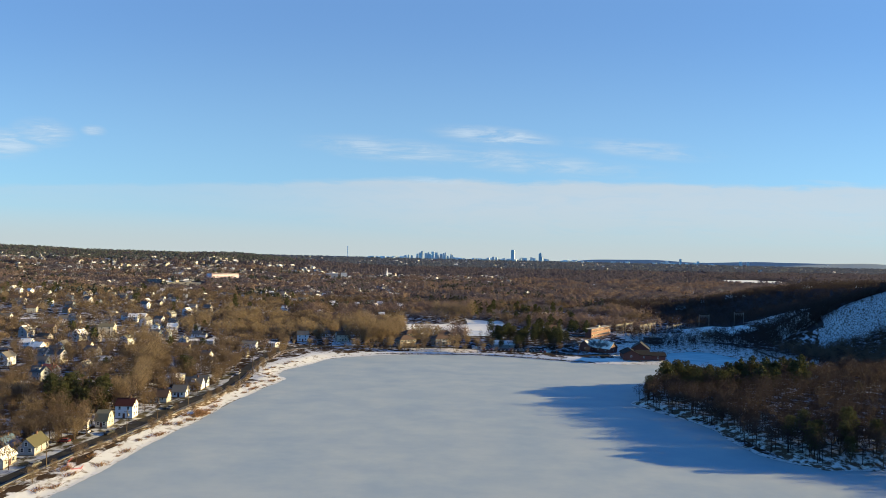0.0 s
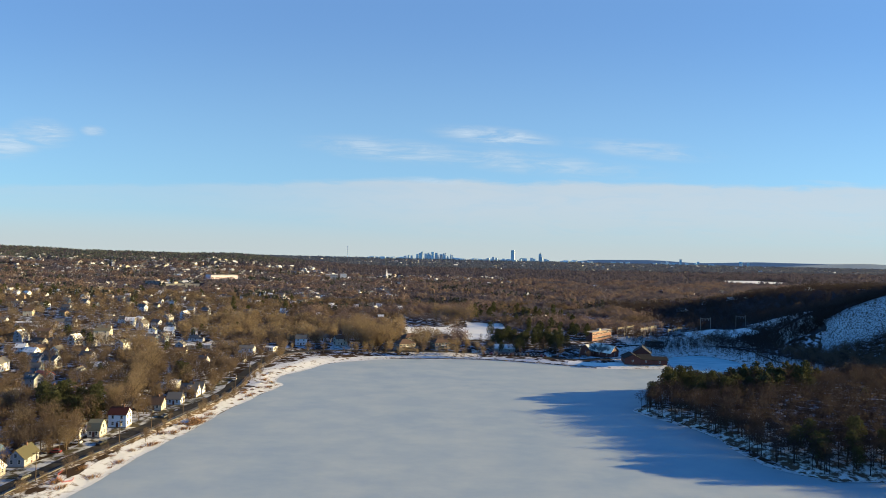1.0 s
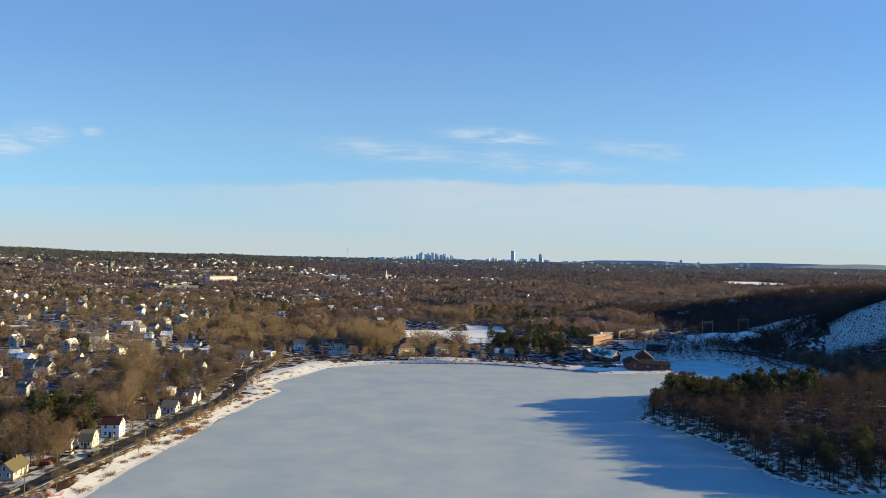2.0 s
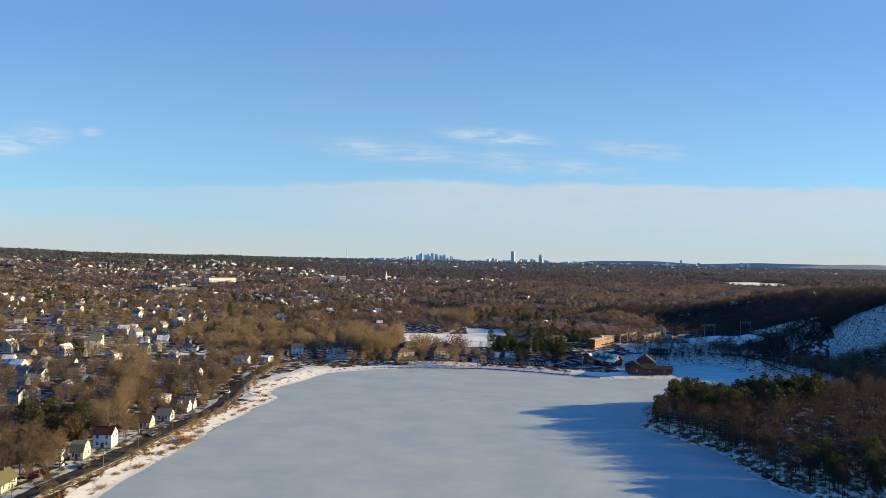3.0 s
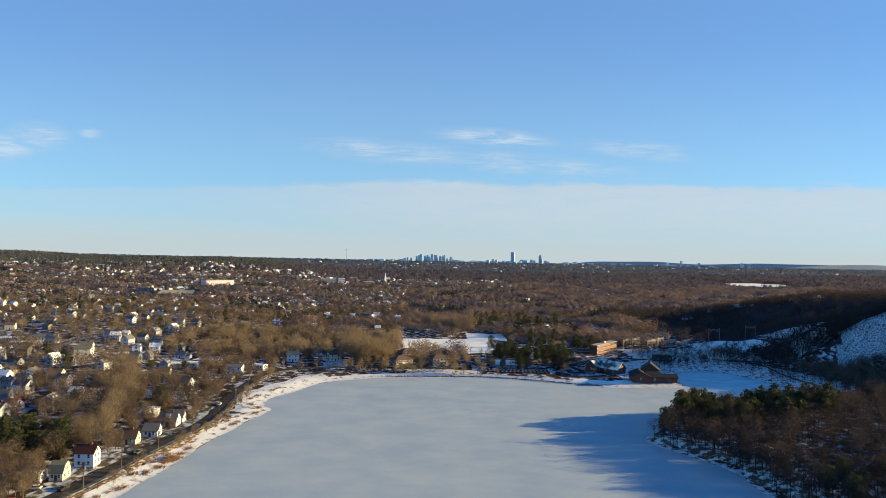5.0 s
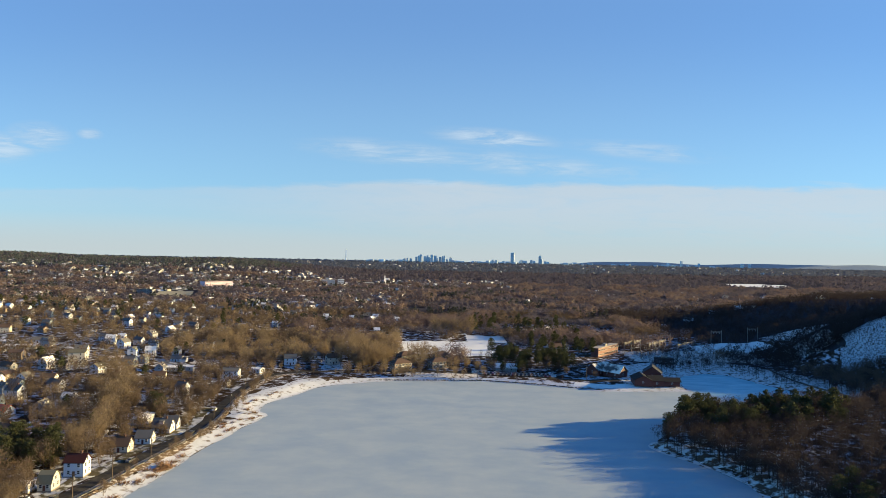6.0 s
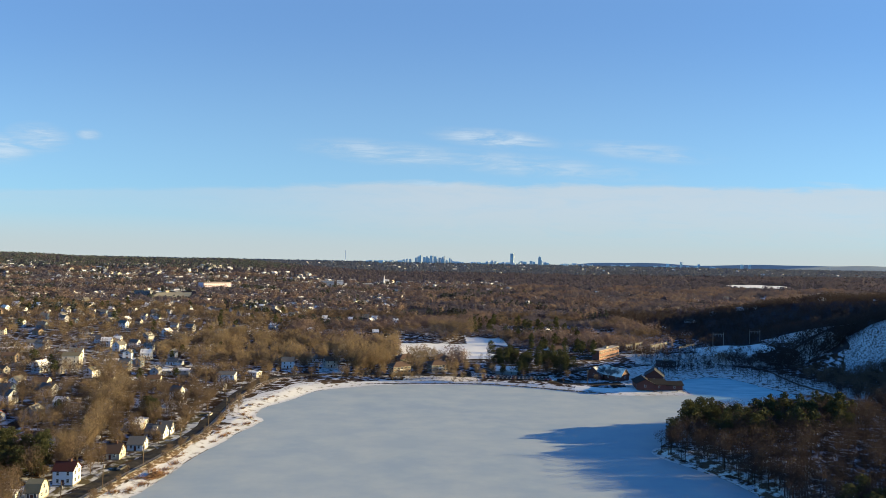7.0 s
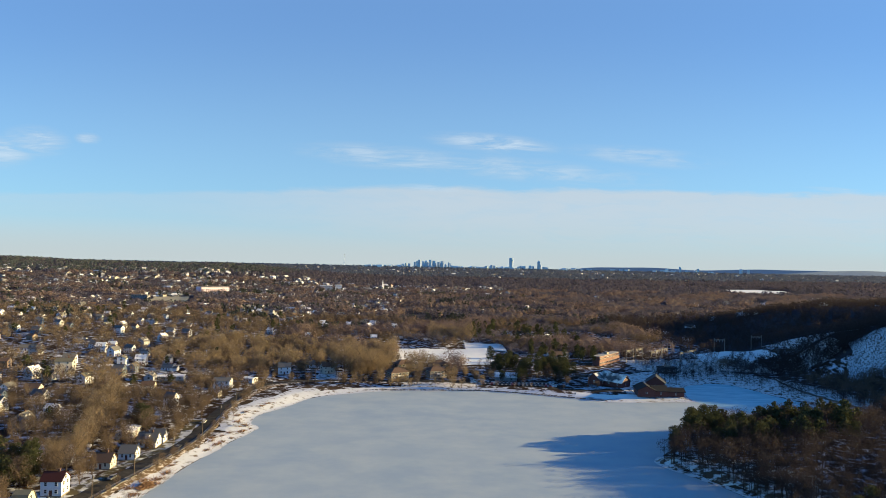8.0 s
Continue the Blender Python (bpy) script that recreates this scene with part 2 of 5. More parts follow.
def cracks(m):
    """Faint pale healed cracks, broken up by a broad noise."""
    n, link = m.node_tree.nodes, m.node_tree.links.new
    b = n["Principled BSDF"]
    old = b.inputs["Base Color"].links[0].from_socket
    tc, vo, no = n.new("ShaderNodeTexCoord"), n.new("ShaderNodeTexVoronoi"), n.new("ShaderNodeTexNoise")
    vo.feature = "DISTANCE_TO_EDGE"
    vo.inputs["Scale"].default_value = 0.016
    no.inputs["Scale"].default_value, no.inputs["Detail"].default_value = 0.02, 6.0
    big = n.new("ShaderNodeVectorMath")
    big.operation = "SCALE"
    big.inputs["Scale"].default_value = 160.0
    link(tc.outputs["Object"], no.inputs["Vector"])
    link(no.outputs["Color"], big.inputs[0])
    add = n.new("ShaderNodeVectorMath")
    link(tc.outputs["Object"], add.inputs[0])
    link(big.outputs[0], add.inputs[1])
    link(add.outputs[0], vo.inputs["Vector"])
    r, q, mul = n.new("ShaderNodeMapRange"), n.new("ShaderNodeMapRange"), n.new("ShaderNodeMath")
    r.inputs[1].default_value, r.inputs[2].default_value, r.inputs[3].default_value, r.inputs[4].default_value = 0.0, 0.03, 0.22, 0.0
    q.inputs[1].default_value, q.inputs[2].default_value = 0.45, 0.65
    mul.operation = "MULTIPLY"
    link(vo.outputs["Distance"], r.inputs[0])
    link(no.outputs["Fac"], q.inputs[0])
    link(r.outputs[0], mul.inputs[0])
    link(q.outputs[0], mul.inputs[1])
    mix = n.new("ShaderNodeMix")
    mix.data_type = "RGBA"
    mix.inputs["B"].default_value = (0.30, 0.33, 0.37, 1)
    link(mul.outputs[0], mix.inputs["Factor"])
    link(old, mix.inputs["A"])
    link(mix.outputs["Result"], b.inputs["Base Color"])


cracks(ICE)
lake = tagged(new("lake_ice", mesh_data("lake_ice", [(-200, -400, 0), (300, -400, 0), (300, 560, 0), (-200, 560, 0)], [(0, 1, 2, 3)], [ICE])),
              "grey frozen lake with streaky wind-blown ice", "frozen lake", kind="structure")
PALE_ICE = material("snow_dusted_ice", [(0.300, 0.440, 0.520), (0.380, 0.520, 0.590), (0.190, 0.320, 0.410)], (0.03, 0.08), stretch=(0.5, 1.6, 1), rough=0.55, spread=(0.4, 0.68), gloss=0.25)
inlet = tagged(new("inlet_ice", mesh_data("inlet_ice", [(183, 478, 0.02), (205, 455, 0.02), (240, 425, 0.02), (290, 425, 0.02), (290, 556, 0.02), (178, 556, 0.02), (178, 500, 0.02)], [(0, 1, 2, 3, 4, 5, 6)], [PALE_ICE])),
               "frozen inlet with pale snow-dusted ice", "frozen inlet", kind="structure")


def strip(name, line, a, b, lift, mat, label, category, rag=0.0, cols=4, thick=0.0):
    """A band along a line, from a to b metres to its right, laid on the ground."""
    T = np.gradient(line, axis=0)
    T /= np.linalg.norm(T, axis=1, keepdims=True)
    N = np.stack([T[:, 1], -T[:, 0]], 1)
    rng = np.random.default_rng(len(name))
    V = []
    for k in range(cols + 1):
        o = np.full(len(line), a + (b - a) * k / cols)
        if rag and k in (0, cols):
            w = np.convolve(rng.normal(0, 1, len(line) + 8), np.ones(5) / 2.2, "same")[4:-4]
            o = o + rag * w
        P = line + N * o[:, None]
        V.append(np.stack([P[:, 0], P[:, 1], np.maximum(height(P[:, 0], P[:, 1]), 0.0) + lift], 1))
    V = np.stack(V, 1)
    n, m = V.shape[:2]
    V = V.reshape(-1, 3)
    i = (np.arange(n - 1)[:, None] * m + np.arange(m - 1)[None, :]).ravel()
    F = np.stack([i, i + m, i + m + 1, i + 1], 1)
    return tagged(new(name, mesh_data(name, V, F, [mat], smooth=True)), label, category, kind="structure")


road = strip("road", ROAD, -2.9, 2.9, 0.14, ASPHALT, "two-lane asphalt road along the lake, partly snow-edged", "road")

# ---------------------------------------------------------------- sky backdrop: added sky glow, thin high cloud


def backdrop():
    m = bpy.data.materials.new("glowing_sky_and_cloud")
    m.use_nodes = True
    nt = m.node_tree
    n, link = nt.nodes, nt.links.new
    n.remove(n["Principled BSDF"])
    tc = n.new("ShaderNodeTexCoord")

    def maths(op, a, b=None):
        k = n.new("ShaderNodeMath")
        k.operation = op
        k.use_clamp = False
        for i, v in enumerate((a, b)):
            if v is not None:
                if isinstance(v, (int, float)):
                    k.inputs[i].default_value = v
                else:
                    link(v, k.inputs[i])
        return k.outputs[0]

    def ramp(v, a, b, lo=0.0, hi=1.0):
        k = n.new("ShaderNodeMapRange")
        k.interpolation_type = "SMOOTHSTEP"
        for i, q in enumerate((a, b, lo, hi)):
            k.inputs[i + 1].default_value = q
        link(v, k.inputs[0])
        return k.outputs[0]

    def streaks(sx, sz, detail, shift):
        k = n.new("ShaderNodeMapping")
        k.inputs["Scale"].default_value = (sx, 1, sz)
        k.inputs["Location"].default_value = shift
        link(tc.outputs["Object"], k.inputs["Vector"])
        t = n.new("ShaderNodeTexNoise")
        t.inputs["Scale"].default_value = 1.0
        t.inputs["Detail"].default_value = detail
        t.inputs["Roughness"].default_value = 0.62
        t.inputs["Distortion"].default_value = 0.6
        link(k.outputs[0], t.inputs["Vector"])
        return t.outputs["Fac"]

    sep = n.new("ShaderNodeSeparateXYZ")
    link(tc.outputs["Object"], sep.inputs[0])
    x, z = sep.outputs[0], sep.outputs[2]
    fine, broad, hair = streaks(0.0022, 0.011, 7, (3, 0, 1)), streaks(0.0006, 0.004, 5, (0, 0, 4)), streaks(0.0022, 0.034, 8, (1, 0, 7))
    # the bank of haze above the horizon, its top a little uneven and lower on one side
    top = maths("ADD", maths("ADD", z, maths("MULTIPLY", ramp(x, -3600, 600), -130)), maths("ADD", maths("MULTIPLY", maths("SUBTRACT", broad, 0.5), -150), maths("MULTIPLY", maths("SUBTRACT", fine, 0.5), -70)))
    bank = maths("MULTIPLY", ramp(top, HAZE_TOP + 26, HAZE_TOP - 26), ramp(x, -2600, 300, 0.30, 0.72))
    bank = maths("MULTIPLY", bank, ramp(fine, 0.2, 0.6, 0.8, 1.0))
    low = ramp(z, 600, 60, 0.0, 0.93)
    total, wisp = maths("MAXIMUM", bank, low), None
    # wisps: middle x, z, half width, half height, strength
    for cx, cz, w, h, s in WISPS:
        k = n.new("ShaderNodeMapping")
        k.vector_type = "TEXTURE"
        k.inputs["Location"].default_value = (cx, 0, cz)
        k.inputs["Rotation"].default_value = (0, radians(4), 0)
        k.inputs["Scale"].default_value = (w, 5000, h)
        link(tc.outputs["Object"], k.inputs["Vector"])
        g = n.new("ShaderNodeTexGradient")
        g.gradient_type = "SPHERICAL"
        link(k.outputs[0], g.inputs["Vector"])
        body = maths("MULTIPLY", ramp(g.outputs["Fac"], 0.0, 0.75), maths("MULTIPLY", ramp(fine, 0.33, 0.60), ramp(hair, 0.30, 0.62, 0.35, 1.0)))
        body = maths("MULTIPLY", body, s)
        wisp = body if wisp is None else maths("MAXIMUM", wisp, body)
    total = maths("MAXIMUM", total, wisp)
    em = n.new("ShaderNodeEmission")
    # added glow in sky colours over the whole blue, evening out its brightness
    sky_glow, pale = n.new("ShaderNodeMix"), n.new("ShaderNodeMix")
    sky_glow.data_type = pale.data_type = "RGBA"
    sky_glow.inputs["A"].default_value, sky_glow.inputs["B"].default_value = SKY_GLOW_LOW, SKY_GLOW_HIGH
    link(ramp(z, 500, 2150), sky_glow.inputs["Factor"])
    pale.inputs["A"].default_value, pale.inputs["B"].default_value = CLOUD, BANK_TOP
    link(ramp(z, 120, 560), pale.inputs["Factor"])
    shade = n.new("ShaderNodeMix")
    shade.data_type = "RGBA"
    shade.inputs["B"].default_value = WISP
    link(pale.outputs["Result"], shade.inputs["A"])
    link(wisp, shade.inputs["Factor"])
    whole = n.new("ShaderNodeMix")
    whole.data_type = "RGBA"
    link(total, whole.inputs["Factor"])
    link(sky_glow.outputs["Result"], whole.inputs["A"])
    link(shade.outputs["Result"], whole.inputs["B"])
    link(whole.outputs["Result"], em.inputs["Color"])
    total = maths("ADD", SKY_GLOW, maths("MULTIPLY", total, 1 - SKY_GLOW))
    tr = n.new("ShaderNodeBsdfTransparent")
    mx = n.new("ShaderNodeMixShader")
    link(total, mx.inputs[0])
    link(tr.outputs[0], mx.inputs[1])
    link(em.outputs[0], mx.inputs[2])
    link(mx.outputs[0], n["Material Output"].inputs[0])
    V = [(-4600, 0, -200), (4600, 0, -200), (4600, 0, 2700), (-4600, 0, 2700)]
    ob = tagged(new("backdrop", mesh_data("backdrop", V, [(0, 1, 2, 3)], [m])), "glowing sky colour with thin high cirrus and a pale bank of haze", "sky", kind="structure")
    ob.location = (0, 4960, 0)


HAZE_TOP, CLOUD, BANK_TOP = 560.0, (0.212, 0.191, 0.138, 1), (0.242, 0.206, 0.152, 1)
SKY_GLOW, SKY_GLOW_LOW, SKY_GLOW_HIGH = 0.70, (0.135, 0.169, 0.160, 1), (0.081, 0.111, 0.149, 1)
WISP = (0.255, 0.25, 0.212, 1)
WISPS = [(400, 1045, 640, 100, 0.78), (-430, 915, 900, 125, 0.55), (520, 850, 1600, 120, 0.5), (1600, 965, 760, 100, 0.48), (-3230, 985, 330, 150, 0.7), (-3500, 890, 330, 160, 0.7), (-2820, 1015, 130, 60, 0.6), (-100, 680, 300, 35, 0.5), (3300, 720, 500, 30, 0.5)]
backdrop()

# ---------------------------------------------------------------- trees


def blades(rng, base, tip, width, turn=1.0):
    """Thin triangles from base points to tips."""
    d = tip - base
    s = np.cross(d, rng.normal(0, 1, d.shape))
    s /= np.linalg.norm(s, axis=1, keepdims=True) + 1e-9
    w = (width * rng.uniform(0.6, 1.4, len(d)))[:, None]
    V = np.stack([base - s * w / 2, base + s * w / 2, tip], 1).reshape(-1, 3)
    return V, np.arange(len(V)).reshape(-1, 3)


def crown_points(rng, n, h, r, low=0.3, vase=0.6):
    """Points in a rounded crown of height h and radius r, denser towards its outside."""
    u = rng.normal(0, 1, (n, 3))
    u /= np.linalg.norm(u, axis=1, keepdims=True)
    u *= (rng.uniform(0.12, 1, n) ** 0.5)[:, None]
    lump = 1 + 0.22 * np.sin(3.1 * u[:, 0] + 2.3 * u[:, 2] + rng.uniform(0, 6)) + 0.16 * np.sin(5.3 * u[:, 1] + rng.uniform(0, 6))
    c = h * (0.5 + low / 2)
    half = h * (1 - low) / 2
    z = c + u[:, 2] * half
    rr = r * (vase + (1 - vase) * (z / h)) * lump
    p = np.stack([u[:, 0] * rr, u[:, 1] * rr, z], 1)
    # twigs gather in rounded clumps at the ends of the limbs
    m = max(7, n // 24)
    c = p[rng.integers(0, n, m)]
    near = np.argmin(((p[:, None, :] - c[None]) ** 2).sum(2), axis=1)
    return p + (c[near] - p) * rng.uniform(0.0, 0.5, (n, 1))


def twig_crown(seed, n, h, r, width, length, low=0.3):
    rng = np.random.default_rng(seed)
    tip = crown_points(rng, n, h, r, low)
    root = np.array([0, 0, h * low * 0.8])
    d = tip - root
    d /= np.linalg.norm(d, axis=1, keepdims=True) + 1e-9
    d += rng.normal(0, 0.75, d.shape) + np.array([0, 0, 0.2])
    d /= np.linalg.norm(d, axis=1, keepdims=True)
    base = tip - d * (length * rng.uniform(0.6, 1.3, n))[:, None]
    base[:, 2] = np.maximum(base[:, 2], h * 0.12)
    return blades(rng, base, tip, width)


def shell_crown(seed, n, h, r, size, low=0.1):
    """Overlapping clumps of twigs over the rounded, uneven outside of a far crown."""
    rng = np.random.default_rng(seed)
    u = rng.normal(0, 1, (n, 3)) + np.array([0, 0, 0.35])
    u /= np.linalg.norm(u, axis=1, keepdims=True)
    lump = (1 + 0.18 * np.sin(3.3 * u[:, 0] + seed) + 0.14 * np.sin(4.1 * u[:, 1] + 2 * seed) + rng.normal(0, 0.12, n))[:, None]
    p = u * lump * np.array([r, r, h * (1 - low) / 2]) + np.array([0, 0, h * (1 + low) / 2])
    m = u + rng.normal(0, 0.12, (n, 3))
    m /= np.linalg.norm(m, axis=1, keepdims=True)
    a = np.cross(m, rng.normal(0, 1, (n, 3)))
    a /= np.linalg.norm(a, axis=1, keepdims=True)
    b = np.cross(m, a)
    s = (size * rng.uniform(0.7, 1.25, n))[:, None]
    V = np.stack([p + a * s * 0.6, p - a * s * 0.3 + b * s * 0.52, p - a * s * 0.3 - b * s * 0.52], 1).reshape(-1, 3)
    V[:, 2] = np.maximum(V[:, 2], 0.0)
    return V, np.arange(len(V)).reshape(-1, 3)


def frame_tree(seed, h, r, limbs, low=0.3, thick=0.22):
    """A tapered, slightly bent trunk with limbs that fork."""
    rng = np.random.default_rng(seed + 500)
    g = Geo()
    p, q = Vector((0, 0, -0.6)), Vector((rng.normal(0, 0.2), rng.normal(0, 0.2), h * low))
    top = Vector((rng.normal(0, 0.4), rng.normal(0, 0.4), h * 0.72))
    g.tube(p, q, thick * 1.15, thick * 0.8, 6)
    g.tube(q, top, thick * 0.8, thick * 0.25, 5)
    for k in range(limbs):
        a = 2.4 * k + rng.uniform(-0.4, 0.4)
        f = rng.uniform(0, 0.8)
        s = q.lerp(top, f)
        e = s + Vector((math.cos(a) * r * 0.62, math.sin(a) * r * 0.62, h * rng.uniform(0.12, 0.3)))
        g.tube(s, e, thick * 0.42 * (1 - 0.4 * f), thick * 0.15, 4)
        for j in (-1, 1):
            b = a + j * rng.uniform(0.3, 0.8)
            t = e + Vector((math.cos(b) * r * 0.3, math.sin(b) * r * 0.3, h * rng.uniform(0.05, 0.16)))
            g.tube(s.lerp(e, 0.6), t, thick * 0.2, thick * 0.06, 3)
    return g


def pine_crown(seed, n, h, r, size, clumps=26, low=0.40):
    """Rounded plates of needles along whorled branches, the crown full in the middle and blunt at the top, some plates missing."""
    rng = np.random.default_rng(seed)
    lev = (np.arange(clumps) + rng.uniform(0, 0.9, clumps)) / clumps
    ang = np.arange(clumps) * 2.4 + rng.normal(0, 0.4, clumps)
    reach = r * np.sqrt(np.clip(1.04 - (np.abs(lev - 0.38) / 0.66) ** 2.4, 0.05, 1)) * rng.uniform(0.6, 1.05, clumps)
    k = rng.integers(0, clumps, n)
    R = reach[k]
    c = np.stack([np.cos(ang[k]) * R * 0.58, np.sin(ang[k]) * R * 0.58, h * (low + (0.96 - low) * lev[k])], 1)
    u = rng.normal(0, 1, (n, 3))
    u /= np.linalg.norm(u, axis=1, keepdims=True)
    u *= (rng.uniform(0.3, 1, n) ** 0.4)[:, None]
    c += u * np.stack([0.46 * R + 0.35, 0.46 * R + 0.35, 0.055 * h + 0 * R], 1)
    d = u * np.array([1, 1, 0.6]) + rng.normal(0, 0.5, (n, 3)) + np.array([0, 0, 0.3])
    d /= np.linalg.norm(d, axis=1, keepdims=True)
    L = (size * rng.uniform(0.6, 1.3, n))[:, None]
    return blades(rng, c - d * L * 0.5, c + d * L * 0.5, size * 0.75)


def tree_kind(name, label, seed, h, r, n, width, length, twig, limbs=9, low=0.28, thick=0.2):
    root = tagged(new(name), label, "tree", "bare trees")
    part("trunk", frame_tree(seed, h, r, limbs, low, thick), BARK, root)
    V, F = twig_crown(seed, n, h, r, width, length, low)
    part("crown", mesh_data("crown", V, F, [twig]), None, root)
    return root


def pine_kind(name, label, seed, h, r, n, size, low=0.40):
    root = tagged(new(name), label, "tree", "pines")
    part("trunk", Geo().tube((0, 0, -0.6), (0.1, 0, h * 0.97), 0.28, 0.05, 6), BARK, root)
    V, F = pine_crown(seed, n, h, r, size, 26, low)
    part("crown", mesh_data("crown", V, F, [NEEDLE]), None, root)
    return root


def ranged(rng, n, x0, x1, y0, y1):
    return np.stack([rng.uniform(x0, x1, n), rng.uniform(y0, y1, n)], 1)


def joined(P, kinds, rng, low=0.75, high=1.25, sink=0.3):
    """Many copies of a few small shapes, at the points P, as one set of vertices and triangles."""
    Vs, Fs, k = [], [], 0
    pick = rng.integers(0, len(kinds), len(P))
    Z = height(P[:, 0], P[:, 1]) - sink
    for j, (V, F) in enumerate(kinds):
        Q, z = P[pick == j], Z[pick == j]
        a = rng.uniform(0, 6.283, len(Q))
        s = rng.uniform(low, high, len(Q))[:, None]
        c, si = np.cos(a)[:, None], np.sin(a)[:, None]
        X = s * (c * V[None, :, 0] - si * V[None, :, 1]) + Q[:, :1]
        Y = s * (si * V[None, :, 0] + c * V[None, :, 1]) + Q[:, 1:2]
        W = s * V[None, :, 2] * rng.uniform(0.85, 1.15, (len(Q), 1)) + z[:, None]
        Vs.append(np.stack([X, Y, W], 2).reshape(-1, 3))
        Fs.append((F[None] + (np.arange(len(Q)) * len(V))[:, None, None]).reshape(-1, 3) + k)
        k += Vs[-1].shape[0]
    return np.concatenate(Vs), np.concatenate(Fs)


def open_ground(P):
    """Which of the points are clear of the water, the roads, the fields and the houses."""
    x, y = P[:, 0], P[:, 1]
    ok = (to_lake(x, y) > 3) & (to_line(x, y, ROAD) > 5.6)
    for line in STREETS:
        ok &= to_line(x, y, line) > 4.5
    for cx, cy, w, d, a in CLEAR:
        c, s = math.cos(a), math.sin(a)
        u, v = (x - cx) * c + (y - cy) * s, -(x - cx) * s + (y - cy) * c
        ok &= ~((abs(u) < w / 2) & (abs(v) < d / 2))
    return ok

# ---------------------------------------------------------------- buildings


def paint(name, rgb, dirt=0.85, rough=0.7):
    return material(name, [rgb, tuple(c * dirt for c in rgb), tuple(min(1, c * 1.06) for c in rgb)], (0.35, 2.5), rough=rough, vary=0.06, gloss=0.15 if rough > 0.85 else 0.4)


WHITE = paint("white_clapboard", (0.570, 0.580, 0.640))
CREAM = paint("cream_clapboard", (0.440, 0.405, 0.340))
GREYWALL = paint("grey_clapboard", (0.290, 0.300, 0.335))
BLUEWALL = paint("blue_clapboard", (0.124, 0.164, 0.227))
TAN = paint("tan_siding", (0.196, 0.148, 0.101))
BROWNWALL = paint("brown_siding", (0.078, 0.030, 0.026))
REDBRICK = paint("red_brick", (0.150, 0.064, 0.050))
SHINGLE = paint("grey_shingles", (0.114, 0.109, 0.109), rough=0.9)
SHINGLE_BROWN = paint("brown_shingles", (0.098, 0.066, 0.050), rough=0.9)
SHINGLE_DARK = paint("dark_slate_shingles", (0.022, 0.022, 0.025), rough=0.95)
SHINGLE_RED = paint("dark_red_shingles", (0.045, 0.016, 0.015), rough=0.9)
SHINGLE_OLIVE = paint("olive_shingles", (0.121, 0.111, 0.082), rough=0.9)
SNOWROOF = material("snow_on_shingles", [(0.648, 0.632, 0.645), (0.600, 0.585, 0.598), (0.145, 0.134, 0.134)], (0.15, 0.5), spread=(0.55, 0.7), rough=0.8)
HALF_SNOW = material("patchy_snow_on_slate", [(0.071, 0.072, 0.077), (0.097, 0.096, 0.097), (0.763, 0.713, 0.648)], (0.3, 0.12), spread=(0.45, 0.58), rough=0.85)
TRIM = paint("white_trim", (0.603, 0.588, 0.570))
GLASS = material("window_glass", [(0.03, 0.035, 0.045), (0.05, 0.055, 0.065)], (0.5, 2.0), rough=0.12, gloss=0.6)
STEEL = material("galvanised_steel", [(0.212, 0.198, 0.180), (0.262, 0.245, 0.217)], (0.5, 3.0), rough=0.5, metal=0.6)
WOOD = material("weathered_wood", [(0.082, 0.062, 0.046), (0.112, 0.090, 0.068)], (0.5, 4.0), rough=0.9)
CHIMNEY = paint("old_chimney_brick", (0.113, 0.068, 0.051), rough=0.9)
RED = paint("orange_red_plastic", (0.392, 0.064, 0.039), rough=0.5)

CLEAR = []


def win_mesh(w, h):
    g = Geo()
    t = 0.12
    g.box(-w / 2 - t, w / 2 + t, -0.07, 0.03, h / 2, h / 2 + t).box(-w / 2 - t, w / 2 + t, -0.1, 0.03, -h / 2 - t, -h / 2)
    g.box(-w / 2 - t, -w / 2, -0.07, 0.03, -h / 2, h / 2).box(w / 2, w / 2 + t, -0.07, 0.03, -h / 2, h / 2).box(-w / 2, w / 2, -0.05, 0.03, -0.04, 0.04)
    pane = Geo().box(-w / 2, w / 2, -0.02, 0.02, -h / 2, h / 2)
    rim = Geo().box(-w / 2 - t, w / 2 + t, -0.03, 0.03, -h / 2 - t, h / 2 + t)
    glass = Geo().box(-w / 2, w / 2, -0.06, 0.02, 0.04, h / 2).box(-w / 2, w / 2, -0.06, 0.02, -h / 2, -0.04)
    both = Geo().add(rim.V, rim.F).add(glass.V, glass.F)
    whole = mesh_data("window", both.V, both.F, [TRIM, GLASS], [0] * len(rim.F) + [1] * len(glass.F))
    return g.data("window", TRIM), pane.data("pane", GLASS), whole


WINDOW, PANE, FAR_WINDOW = win_mesh(0.9, 1.35)
WIDE_WINDOW, WIDE_PANE, FAR_WIDE = win_mesh(1.9, 1.3)
NEAR = True  # windows of the near houses have panes of their own


def windows(root, wall, m, n, span, wide=False):
    """A row of n windows over a span, centred on the pose m (facing its -y)."""
    for i in range(n):
        data = (WIDE_WINDOW, FAR_WIDE) if wide else (WINDOW, FAR_WINDOW)
        w = part("window", data[0 if NEAR else 1], None, root, at=m @ pose((i - (n - 1) / 2) * span / max(1, n), -0.03, 0))
        if NEAR:
            part("pane", WIDE_PANE if wide else PANE, None, w)


